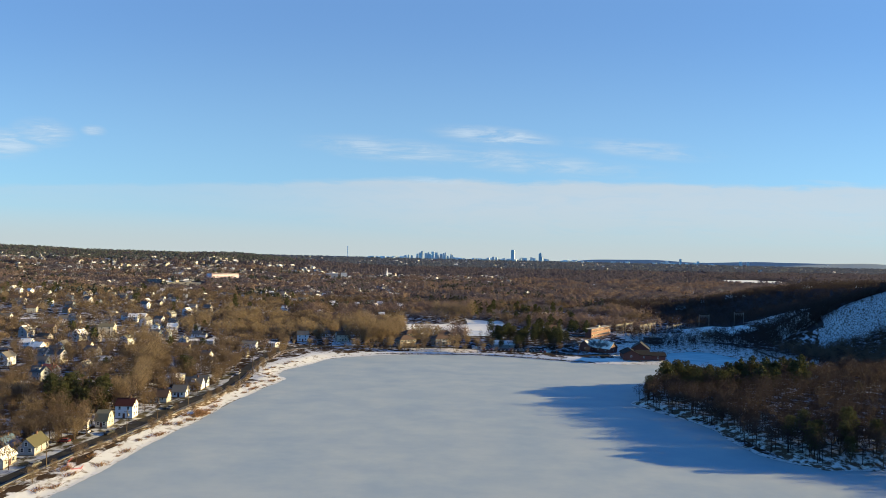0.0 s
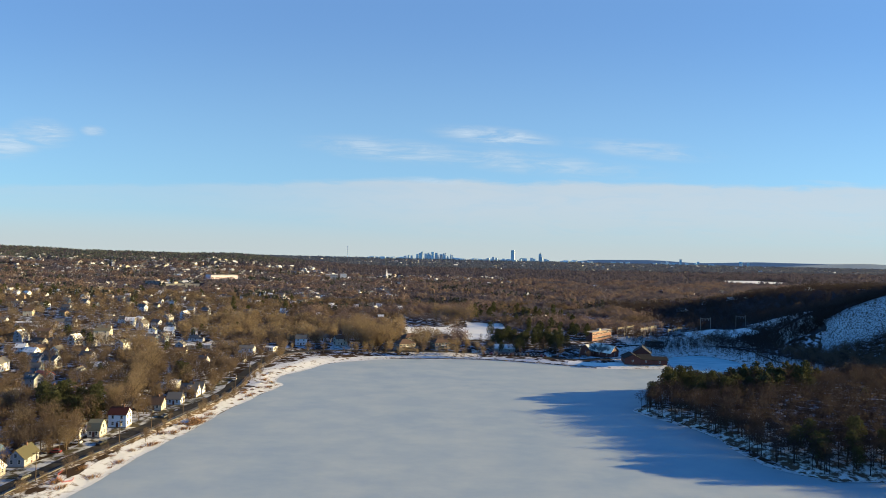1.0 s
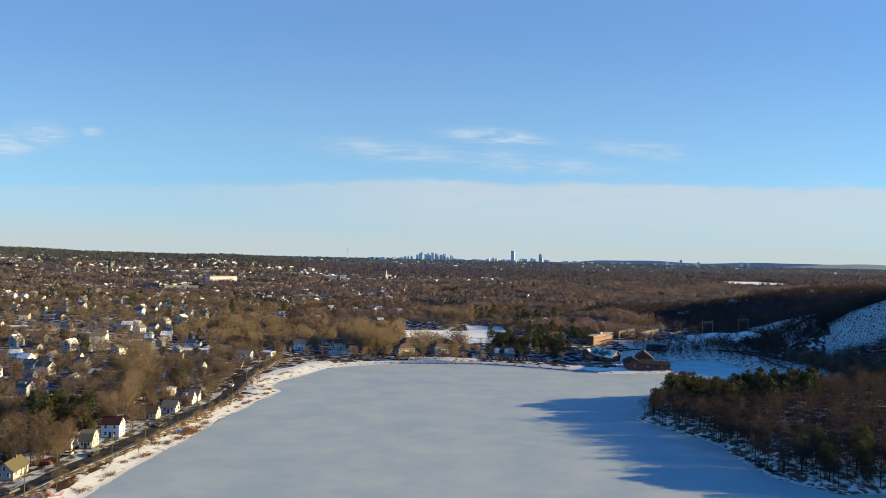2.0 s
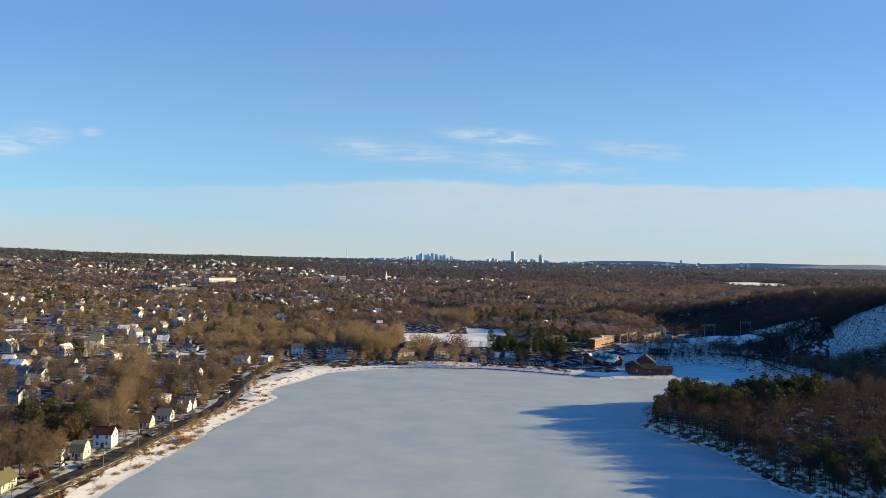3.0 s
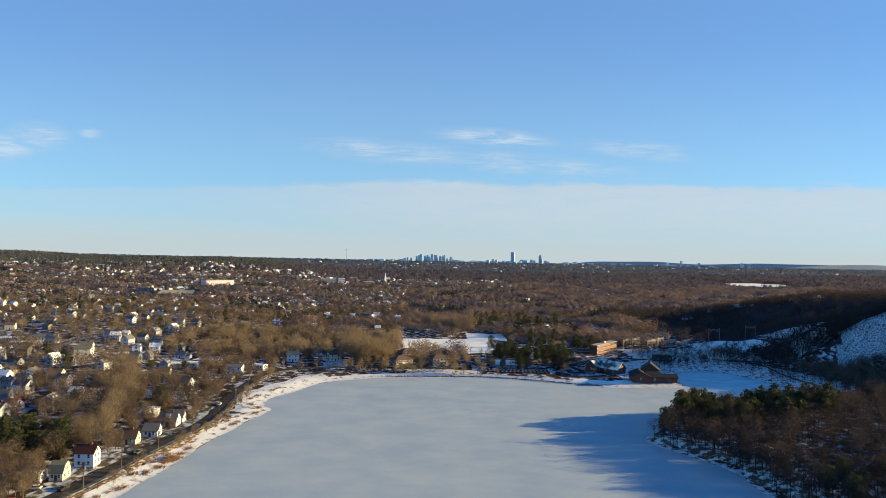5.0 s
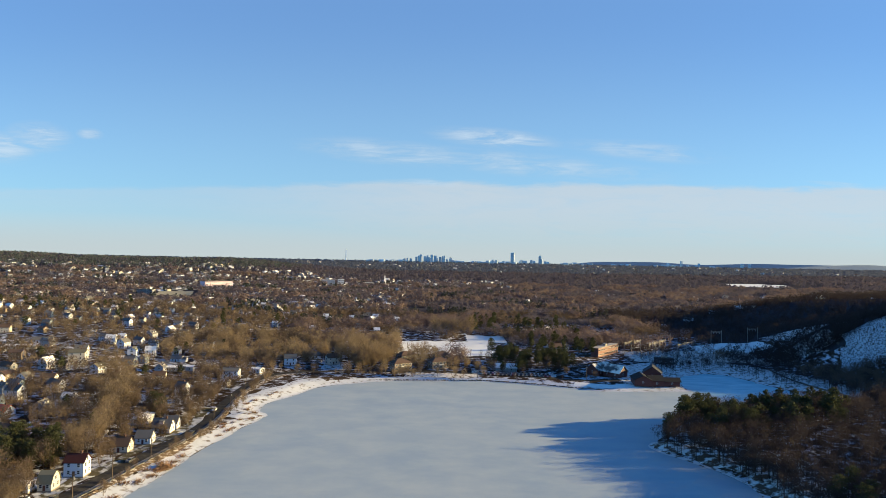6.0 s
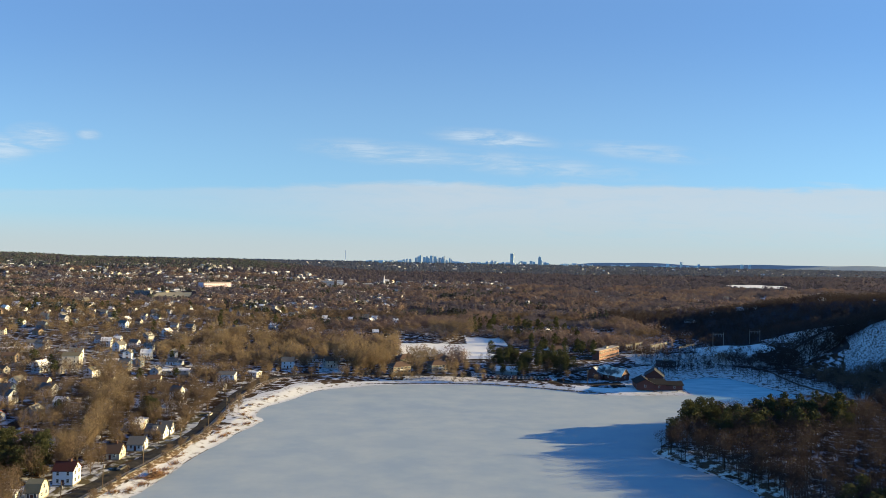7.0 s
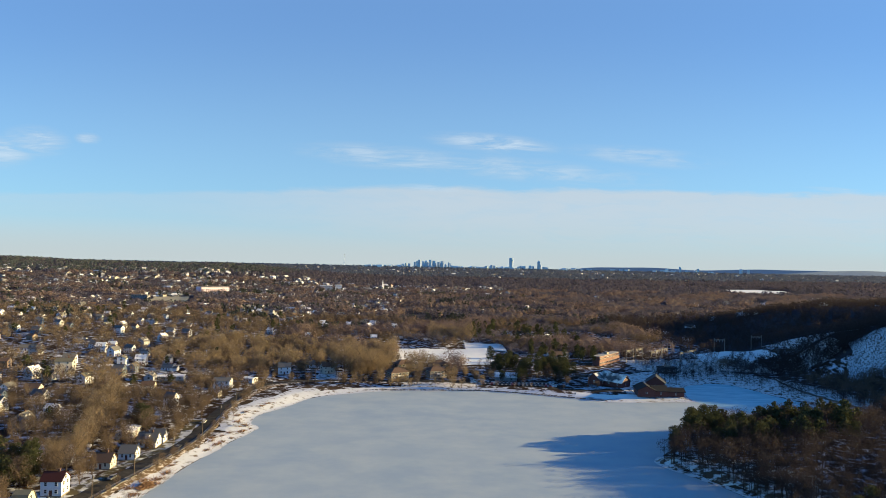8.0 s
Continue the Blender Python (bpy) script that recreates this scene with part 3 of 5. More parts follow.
def gable_outline(d, eave, rise, gambrel=False):
    if gambrel:
        return [(-d / 2, 0), (d / 2, 0), (d / 2, eave), (d * 0.32, eave + rise * 0.68), (0, eave + rise), (-d * 0.32, eave + rise * 0.68), (-d / 2, eave)]
    return [(-d / 2, 0), (d / 2, 0), (d / 2, eave), (0, eave + rise), (-d / 2, eave)]


def gable_roof(g, d, eave, rise, x0, x1, t=0.22, over=0.4, gambrel=False):
    """The two slopes of a roof, as slabs that stand proud of the walls."""
    top = gable_outline(d, eave, rise, gambrel)[2:]
    s = rise / (d / 2)
    path = [(d / 2 + over, eave - over * s * (0.6 if gambrel else 1))] + top[1:-1] + [(-d / 2 - over, eave - over * s * (0.6 if gambrel else 1))]
    up = [(y, z + t) for y, z in path]
    lowr = [(y, z + 0.03) for y, z in path]
    return g.prism(lowr + up[::-1], x0 - over, x1 + over)


def house(label, L, D, storeys, rise, wall, roof, chimney=True, porch=0, gambrel=False, wing=None, dormer=0):
    """A house with its ridge along x and its front to -y."""
    root = tagged(new("house"), label, "house", "houses of the town")
    eave = 0.5 + 2.75 * storeys
    part("foundation", Geo().box(-L / 2 - 0.05, L / 2 + 0.05, -D / 2 - 0.05, D / 2 + 0.05, -1.6, 0.45), CONCRETE, root)
    body = part("wall", Geo().prism(gable_outline(D, eave, rise, gambrel), -L / 2, L / 2), wall, root)
    part("roof", gable_roof(Geo(), D, eave, rise, -L / 2, L / 2, gambrel=gambrel), roof, root)
    for s in range(storeys):
        z = 0.5 + 2.75 * s + 1.6
        n = max(2, int(L / (3.2 if NEAR else 4.2)))
        windows(root, body, pose(0, -D / 2, z), n, L)
        if NEAR:
            windows(root, body, pose(0, D / 2, z, 0, 0, 180), n, L)
        for sx in (-1, 1):
            windows(root, body, pose(sx * L / 2, 0, z, 0, 0, 90 * sx), 2 if NEAR else 1, D * 0.9, not NEAR)
    for sx in (-1, 1):
        windows(root, body, pose(sx * L / 2, 0, eave + rise * 0.35, 0, 0, 90 * sx), 1, 2)
    part("door", Geo().box(-0.5, 0.5, -D / 2 - 0.06, -D / 2 + 0.02, 0.4, 2.5), BROWNWALL, root)
    if chimney:
        part("chimney", Geo().box(L * 0.18 - 0.4, L * 0.18 + 0.4, -0.4, 0.4, eave + rise - 1.2, eave + rise + 1.1).box(L * 0.18 - 0.48, L * 0.18 + 0.48, -0.48, 0.48, eave + rise + 0.9, eave + rise + 1.05), CHIMNEY, root)
    if porch:
        p = Geo().box(-L * 0.42, L * 0.42, -D / 2 - porch, -D / 2 - 0.01, 0.1, 0.45)
        part("porch_floor", p, WOOD, root)
        part("porch_roof", Geo().prism([(-D / 2 - porch - 0.3, 2.9), (-D / 2 - 0.01, 3.5), (-D / 2 - 0.01, 3.65), (-D / 2 - porch - 0.3, 3.05)], -L * 0.45, L * 0.45), roof, root)
        for i in range(4):
            x = -L * 0.4 + i * L * 0.8 / 3
            part("porch_post", Geo().box(x - 0.08, x + 0.08, -D / 2 - porch, -D / 2 - porch + 0.16, 0.45, 2.95), TRIM, root)
    if wing:
        wl, wd, wh = wing
        x0 = L / 2
        part("wing", Geo().add(*moved(Geo().prism(gable_outline(wd, wh, wd * 0.32), 0, wl), x0 + 0.02, 0)), wall, root)
        part("wing_roof", Geo().add(*moved(gable_roof(Geo(), wd, wh, wd * 0.32, 0.42, wl), x0 + 0.02, 0)), roof, root)
    for k in range(dormer):
        x = (k - (dormer - 1) / 2) * 3.4
        g = Geo().prism([(-D * 0.36, eave + 0.5), (0, eave + 0.5), (0, eave + rise * 0.85), (-D * 0.36, eave + rise * 0.75)], x - 1.0, x + 1.0)
        part("dormer", g, wall, root)
        part("dormer_roof", Geo().prism([(-D * 0.36 - 0.25, eave + rise * 0.75), (0, eave + rise * 0.85 + 0.02), (0, eave + rise * 0.85 + 0.2), (-D * 0.36 - 0.25, eave + rise * 0.75 + 0.18)], x - 1.25, x + 1.25), roof, root)
    return root


def moved(g, dx, dy, dz=0.0):
    return [(x + dx, y + dy, z + dz) for x, y, z in g.V], g.F


def place(ob, x, y, turn, w=14, d=12, z=None):
    ob.matrix_basis = pose(x, y, float(height(x, y)) if z is None else z, 0, 0, turn)
    CLEAR.append((x, y, w, d, radians(turn)))
    return ob


# houses along the lake road: their fronts or gables look at the water
place(house("grey house with an olive roof and a lit front", 9.8, 6.0, 1, 3.0, GREYWALL, paint("dark_olive_shingles", (0.073, 0.069, 0.043), rough=0.9)), -153.5, 236, 96, 16, 14)
place(house("blue-roofed dark house beside the road", 7, 7, 1, 3.0, BLUEWALL, paint("blue_shingles", (0.075, 0.120, 0.192))), -162, 233, 96, 9, 9)
place(house("small cream house with a snowy roof", 8, 6, 1, 2.8, CREAM, SNOWROOF, chimney=False), -155, 221, 96, 10, 8)
place(house("cream house with an olive gambrel roof", 5.0, 6.0, 1, 3.8, CREAM, paint("pale_olive_shingles", (0.143, 0.136, 0.100), rough=0.9), gambrel=True, chimney=False), -144.2, 268.5, 3, 18, 16)
place(house("small white garage with a pale low-pitched roof", 4.5, 4.5, 1, 0.8, WHITE, SNOWROOF, chimney=False), -151, 265.5, 3, 6, 6)
place(house("white two-storey house with a dark red roof", 7.6, 5.8, 2, 2.6, WHITE, SHINGLE_RED), -142, 283, 3, 20, 14)
place(house("small cream cottage with a lit gable", 8, 6, 1, 3.2, CREAM, SHINGLE_BROWN), -141, 315, 3, 15, 12)
place(house("white cottage beside the road", 7, 6, 1, 2.8, WHITE, SHINGLE, chimney=False), -137, 329, 3, 14, 12)
place(house("white house with bright gables and a grey roof", 9, 7, 1, 3.6, WHITE, SHINGLE, dormer=1), -137.5, 349, 3, 16, 12)
place(house("white gabled annexe of the roadside house", 7, 5.5, 1, 3.2, WHITE, SHINGLE, chimney=False), -136.5, 356.5, 3, 12, 12)
place(house("long low building with a snow-covered flat roof", 13, 8, 1, 0.6, GREYWALL, SNOWROOF, chimney=False), -154, 362, 97, 16, 10)
place(house("small white house with a steep gable", 6.5, 6, 2, 2.8, WHITE, SHINGLE), -161, 428, -14, 10, 10)
place(house("large white two-storey house with a dark roof", 11, 8, 2, 1.8, WHITE, SHINGLE), -147, 478, 3, 15, 12)
place(house("small white shed near the shore road", 6, 4, 1, 1.4, WHITE, SNOWROOF, chimney=False), -144, 457, -18, 8, 7)
place(house("low white store with a flat roof", 9, 6, 1, 0.5, WHITE, SNOWROOF, chimney=False), -135, 500, -22, 11, 9)

NEAR = False
KINDS = [
    house("white clapboard house with a grey shingle roof", 9.5, 7, 2, 2.9, WHITE, SHINGLE),
    house("white house with a porch and a snow-dusted roof", 8.5, 7, 2, 3.0, WHITE, SNOWROOF, porch=1.8),
    house("cream clapboard house with a brown roof", 10, 7, 2, 2.8, CREAM, SHINGLE_BROWN),
    house("grey clapboard house with a dark roof", 9.5, 7.5, 2, 3.0, GREYWALL, SHINGLE, dormer=2),
    house("dark blue house with a grey roof", 8.5, 7, 2, 3.0, BLUEWALL, SHINGLE),
    house("tan two-storey house with a low roof", 9.5, 8, 2, 2.0, TAN, SHINGLE_BROWN, chimney=False),
    house("white house with rows of windows and an olive roof", 9.5, 7.5, 2, 2.4, WHITE, SHINGLE_OLIVE, dormer=1),
    house("single-storey white house with a wing", 10, 7, 1, 2.6, WHITE, SHINGLE, wing=(4, 5, 2.7)),
    house("low house with a red roof", 9, 7, 1, 2.8, WHITE, paint("red_shingles", (0.632, 0.127, 0.064))),
]
used = set()
STREETS = [spline(p, 6.0) for p in ([(-182, 505), (-262, 545), (-380, 600), (-520, 668)], [(-178, 405), (-262, 440), (-372, 486)], [(-196, 650), (-330, 682), (-470, 742), (-600, 800)], [(-300, 425), (-310, 520), (-326, 640), (-322, 790)])]


def to_street(x, y):
    return min(float(to_line(np.array([x]), np.array([y]), s)[0]) for s in STREETS)




def town(rows, turn):
    """Houses of a street: place and kind."""
    for x, y, k in rows:
        a = turn - 25 + random.choice((0, 0, 0, 90)) + random.uniform(-10, 10)
        s = random.uniform(0.72, 0.94)
        if k in used:
            ob = copy_thing(KINDS[k], Matrix())
        else:
            ob = KINDS[k]
            used.add(k)
        place(ob, x, y, a, 14, 12)
        ob.matrix_basis = ob.matrix_basis @ Matrix.Diagonal((s, s, s, 1))


town([(-254, 418, 0), (-240, 420, 2), (-286, 430, 1), (-355, 535, 7), (-252, 394, 3), (-288, 452, 2), (-277, 476, 0), (-231, 458, 6), (-232, 362, 4), (-221, 353, 8), (-236, 384, 0), (-246, 398, 4), (-196, 320, 2), (-219, 340, 3), (-205, 382, 1), (-272, 468, 1), (-270, 425, 5)], 20)
town([(-432, 683, 6), (-416, 632, 2), (-473, 700, 0), (-456, 704, 4), (-305, 602, 0), (-290, 604, 1), (-349, 578, 7), (-278, 520, 0), (-244, 532, 6), (-232, 537, 1), (-218, 553, 0), (-206, 526, 7), (-200, 484, 3), (-226, 492, 4), (-189, 458, 2), (-330, 560, 3), (-318, 505, 5)], 30)
town([(-594, 944, 0), (-533, 867, 1), (-471, 787, 6), (-482, 768, 0), (-512, 806, 6), (-483, 847, 2), (-458, 804, 6), (-413, 726, 0), (-396, 717, 4), (-380, 722, 0), (-367, 736, 3), (-352, 742, 1), (-334, 732, 2), (-341, 793, 6), (-355, 789, 0), (-665, 951, 1), (-606, 879, 1), (-568, 835, 1), (-544, 821, 1)], 15)
rng = np.random.default_rng(5)
more = []
while len(more) < 135:
    x, y = rng.uniform(-640, -175), rng.uniform(300, 1000)
    if abs(x) > 0.70 * y + 40 or x > -190 + 0.0 * y:
        continue
    if min((x - c[0]) ** 2 + (y - c[1]) ** 2 for c in CLEAR) > 14.5 ** 2 and to_street(x, y) > 10:
        k = int(rng.choice([0, 0, 1, 1, 2, 3, 4, 5, 6, 7, 7]))
        more.append((x, y, k))
        town([more[-1]], 24)


rng = np.random.default_rng(6)
more = []
while len(more) < 18:
    x, y = rng.uniform(-240, -20), rng.uniform(590, 900)
    if (x < -45 or y > 760) and min((x - c[0]) ** 2 + (y - c[1]) ** 2 for c in CLEAR) > 24 ** 2:
        more.append((x, y, int(rng.choice([0, 1, 1, 2, 3, 7]))))
        town([more[-1]], 34)


for label, L, D, x, y, a in (("long low shop with a snow-covered flat roof", 24, 10, -238, 512, 8), ("low grey garage block under snow", 20, 9, -192, 497, 14), ("low commercial building with a snowy flat roof", 22, 11, -344, 548, 20), ("long low store with an old snow cover", 26, 10, -372, 566, 24)):
    place(house(label, L, D, 1, 0.5, GREYWALL, SNOWROOF, chimney=False), x, y, a, L + 4, D + 4)
place(house("cream three-storey house with rows of windows", 11, 9, 3, 1.8, CREAM, SHINGLE_OLIVE), -262, 488, 14, 14, 12)


def hip_block(label, L, D, storeys, wall, roof):
    root = tagged(new("apartment_building"), label, "apartments", "brown apartments")
    eave = 0.5 + 2.8 * storeys
    part("wall", Geo().box(-L / 2, L / 2, -D / 2, D / 2, -1.5, eave), wall, root)
    o, k = 0.7, D / 2
    V = [(-L / 2 - o, -D / 2 - o, eave), (L / 2 + o, -D / 2 - o, eave), (L / 2 + o, D / 2 + o, eave), (-L / 2 - o, D / 2 + o, eave), (-L / 2 + k, 0, eave + D * 0.3), (L / 2 - k, 0, eave + D * 0.3)]
    part("roof", Geo().add(V, [(0, 1, 5, 4), (2, 3, 4, 5), (3, 0, 4), (1, 2, 5), (0, 3, 2, 1)]), roof, root)
    for s in range(storeys):
        z = 0.5 + 2.8 * s + 1.5
        windows(root, None, pose(0, -D / 2, z), 5, L, True)
        windows(root, None, pose(L / 2, 0, z, 0, 0, 90), 3, D, True)
        windows(root, None, pose(-L / 2, 0, z, 0, 0, -90), 3, D, True)
    for s in range(storeys - 1):
        part("balcony", Geo().box(-2.2, 2.2, -D / 2 - 1.2, -D / 2 - 0.01, 3.2 + 2.8 * s, 3.35 + 2.8 * s).box(-2.2, 2.2, -D / 2 - 1.2, -D / 2 - 1.12, 3.35 + 2.8 * s, 4.3 + 2.8 * s), TRIM, root)
    return root


apt = place(hip_block("tan two-storey apartment block with a brown hipped roof", 15, 10, 2, TAN, SHINGLE_BROWN), -30, 530, 30, 22, 20)
for x, y, a in ((-27, 562, 30), (0, 539, 26), (2, 570, 30)):
    place(copy_thing(apt, Matrix()), x, y, a, 22, 20)
for x, y, a, k in ((-119, 536, 10, 0), (-88, 550, 30, 2), (-76, 580, 0, 1), (-108, 571, 20, 7)):
    place(copy_thing(KINDS[k], Matrix()), x, y, a, 14, 12)


def flat_block(name, label, category, L, D, H, wall, roof, bays, storeys):
    root = tagged(new(name), label, category)
    part("wall", Geo().box(-L / 2, L / 2, -D / 2, D / 2, -2, H), wall, root)
    part("roof", Geo().box(-L / 2 - 0.3, L / 2 + 0.3, -D / 2 - 0.3, D / 2 + 0.3, H, H + 0.5), roof, root)
    for s in range(storeys):
        z = (s + 0.55) * H / storeys
        windows(root, None, pose(0, -D / 2, z), bays, L, True)
        windows(root, None, pose(L / 2, 0, z, 0, 0, 90), max(2, bays // 2), D, True)
    part("rooftop_unit", Geo().box(-2, 2, -1.5, 1.5, H + 0.5, H + 2.2), STEEL, root)
    return root


place(flat_block("brick_building", "long red-brick building with a pale flat roof", "building", 44, 7, 8.2, REDBRICK, paint("gravel_roof", (0.30, 0.27, 0.25), rough=0.9), 12, 2), 158.6, 629.5, 51, 52, 20)
CLEAR.append((172, 612, 44, 16, radians(51)))


CLEAR.append((-82, 542, 22, 30, 0.0))
place(flat_block("pump_house", "low dark flat-roofed utility building in the snow", "building", 15, 8, 4.6, paint("dark_block_wall", (0.030, 0.030, 0.038)), SHINGLE_DARK, 3, 1), 199, 584, 4, 20, 14)


def lodge(label, L, D, eave, rise, wall, roof):
    root = tagged(new("boathouse"), label, "boathouse", "lakeside buildings")
    part("wall", Geo().prism(gable_outline(D, eave, rise), -L / 2, L / 2), wall, root)
    part("roof", gable_roof(Geo(), D, eave, rise, -L / 2, L / 2, 0.3, 0.8), roof, root)
    windows(root, None, pose(0, -D / 2, eave * 0.55), int(L / 6), L)
    for sx in (-1, 1):
        windows(root, None, pose(sx * L / 2, 0, eave * 0.6, 0, 0, 90 * sx), 1, D * 0.8)
    return root


place(lodge("dark red-brown lakeside building with a brown gable roof", 15, 12, 4.6, 3.0, BROWNWALL, SHINGLE_DARK), 149, 491, 84, 17, 16)
place(lodge("low brown middle wing of the lakeside building", 10, 10, 4.2, 2.8, BROWNWALL, SHINGLE_DARK), 158.5, 490, 2, 12, 12)
place(lodge("long low red-brown lakeside building", 11.5, 8, 3.6, 2.0, BROWNWALL, SHINGLE_DARK), 170, 490, -2, 14, 12)
place(lodge("dark gabled hall with a slate-grey roof", 15, 13, 5.5, 4.6, BROWNWALL, paint("slate_roof", (0.040, 0.045, 0.055), rough=0.9)), 165, 514, 70, 22, 20)
place(lodge("brown house with a long ridge and patchy snow on the roof", 20, 11, 4.5, 4.2, BROWNWALL, HALF_SNOW), 128, 527, 40, 26, 18)
place(lodge("brown house with a broad gable and patchy snow", 15, 11, 4, 4.8, BROWNWALL, HALF_SNOW), 137, 517, -50, 20, 16)
place(lodge("pale shed with a snow-covered roof", 17, 10, 3.2, 2.6, GREYWALL, SNOWROOF), 55, 540, -4, 20, 14)
place(house("yellow house among dark pines", 13, 9, 2, 3.4, CREAM, SHINGLE_BROWN), 111, 634, 10)
place(house("white house with a steep gable", 7.5, 7, 1, 3.4, WHITE, SHINGLE), 126, 662, 40)
CLEAR.append((-3, 652, 72, 96, 0.0))
CLEAR.append((42, 692, 54, 110, 0.0))
CLEAR.append((58, 522, 62, 12, -0.12))
CLEAR.append((-536, 1285, 92, 290, 0.35))
CLEAR.append((-566, 1590, 110, 80, 0.7))
CLEAR.append((1160, 2285, 330, 380, 0.0))

# the snowed-over playing field and the car park


def sheet(name, x0, x1, y0, y1, turn, mat, label, category, lift=0.1, n=24, shear=0.0):
    c, s = math.cos(radians(turn)), math.sin(radians(turn))
    U, W = np.meshgrid(np.linspace(x0, x1, n), np.linspace(y0, y1, n))
    edge = 1 + 0.04 * np.sin(U * 0.3) + 0.03 * np.cos(W * 0.41)
    cx, cy = (x0 + x1) / 2, (y0 + y1) / 2
    U = U + shear * (W - y0) * (x1 - U) / (x1 - x0)
    U, W = cx + (U - cx) * edge, cy + (W - cy) * edge
    X, Y = cx + (U - cx) * c - (W - cy) * s, cy + (U - cx) * s + (W - cy) * c
    Z = height(X.ravel(), Y.ravel()) + lift
    i = (np.arange(n - 1)[:, None] * n + np.arange(n - 1)[None, :]).ravel()
    return tagged(new(name, mesh_data(name, np.stack([X.ravel(), Y.ravel(), Z], 1), np.stack([i, i + 1, i + n + 1, i + n], 1), [mat], smooth=True)), label, category, kind="structure")


sheet("snowfield", -40, 52, 604, 697, 0, SNOW, "snow-covered playing field", "field", 0.35)
sheet("snow_meadow", 30, 72, 690, 750, 0, SNOW, "snow-covered meadow behind the playing field", "field", 0.42)
sheet("car_park", 28, 90, 516, 530, -7, BANK, "snowy car park beside the lake", "car park", 0.2)
QUARRY = material("snowy_rock", [(0.470, 0.490, 0.540), (0.380, 0.400, 0.450), (0.066, 0.060, 0.058)], (0.05, 0.95), stretch=(1, 1, 0.4), rough=0.85, bump=0.5, bump_scale=0.7, spread=(0.44, 0.62))
sheet("quarry_slope", 331, 482, 552, 584, 0, QUARRY, "snow-covered quarry slope with dark rocks", "slope", 0.6, 90, 0.8)
sheet("mound", 256, 326, 640, 674, 0, SNOW, "snow-covered mound beside the substation", "mound", 0.35)
sheet("snow_yard", 178, 300, 590, 650, 0, BANK, "snowy yard of the electrical substation", "yard", 0.25)
sheet("snow_lawn", -26, 30, 506, 517, 0, BANK, "snowy lawn beside the far shore", "lawn", 0.16)

# the shores: snow along the water, dry reeds above it
L0 = spline(SHORE_LEFT, 2.5)
shore = strip("shore_snow", L0, -8.5, 0.4, 0.10, SHORE_SNOW, "snow-covered lake bank with brown weeds", "lake bank", rag=0.5, cols=6)
shore = strip("wide_shore_snow", spline(SHORE_LEFT[12:21], 2.5), -18.0, -6.0, 0.13, SHORE_SNOW, "broad snowy bank below the bend of the road", "lake bank", rag=1.2, cols=6)
shore = strip("point_lawn_snow", spline(SHORE_FAR[3:8], 2.5), -14.0, -6.0, 0.14, SNOW, "snow-covered lawn in front of the lakeside buildings", "lawn", rag=0.8, cols=4)
shore = strip("far_shore_snow", spline(SHORE_LEFT[-3:] + SHORE_FAR[:8], 3.0), -8.0, 1.0, 0.12, SHORE_SNOW, "snowy far bank of the lake", "lake bank", rag=0.6, cols=6)
SNOWY = material("snowy_bank_floor", [(0.540, 0.530, 0.545), (0.470, 0.465, 0.485), (0.090, 0.066, 0.048)], (0.07, 0.35), rough=0.85, bump=0.5, bump_scale=0.8, spread=(0.49, 0.62))
shore = strip("inlet_bank", spline(SHORE_FAR[7:15], 3.0), -46.0, -0.5, 0.18, SNOWY, "snowy wooded bank around the frozen inlet", "lake bank", rag=2.0, cols=16)
shore = strip("point_floor", spline(SHORE_ISLAND[4:16], 2.5), -34.0, -3.0, 0.16, material("snowy_woodland_floor", [(0.693, 0.691, 0.648), (0.603, 0.606, 0.627), (0.083, 0.059, 0.039)], (0.06, 0.3), rough=0.85, bump=0.5, bump_scale=0.8, spread=(0.40, 0.54)), "snowy woodland floor under bare trees", "woodland floor", rag=2.0, cols=14)
shore = strip("point_snow", spline(SHORE_ISLAND[4:16], 2.5), -2.2, 0.7, 0.10, SNOWY, "narrow snowy edge of the wooded point", "lake bank", rag=0.4, cols=4)
for x0, x1, y0, y1, turn in ((-186, -158, 318, 340, 20), (-214, -192, 374, 396, 12), (-182, -150, 402, 424, 10), (-196, -150, 522, 542, 0), (-262, -226, 470, 486, 15), (-300, -262, 488, 506, 15)):
    sheet("snowy_yard", x0, x1, y0, y1, turn, SNOWY, "patchy snow in a yard between the houses", "yard", 0.2, 20)
sheet("snowy_hill_foot", 306, 360, 584, 620, 0, BANK, "snowy foot of the wooded hillside", "slope", 0.3, 40)
sheet("snowy_clearing", -94, -70, 527, 558, 0, SNOWY, "snowy clearing beside the golden willows", "yard", 0.25, 16)
sheet("snowy_hillside", 340, 404, 626, 692, 0, SNOWY, "snow under the trees of the shaded hillside", "slope", 0.3, 40)
lane_line = spline([(280, 566), (275, 542), (272, 515), (273, 497), (281, 466), (288, 444), (300, 420)], 2.5)
lane = strip("lane", lane_line, -3.0, 0.0, 0.34, SNOW, "snow-covered lane along the inlet's shaded bank", "lane", cols=2)
STREET = material("salted_asphalt", [(0.075, 0.074, 0.078), (0.105, 0.104, 0.108), (0.420, 0.435, 0.480)], (0.05, 0.22), rough=0.85, spread=(0.45, 0.64))
for line in STREETS:
    strip("street", line, -3.0, 3.0, 0.3, STREET, "salt-grey side street with rims of old snow", "street", cols=3)
pavement = strip("pavement", ROAD[:190], 3.5, 4.4, 0.26, CONCRETE, "concrete pavement beside the lake road", "pavement", cols=1)
kerb = strip("kerb", ROAD[:190], 3.0, 3.3, 0.24, CONCRETE, "pale kerb with a rim of snow", "kerb", cols=1)
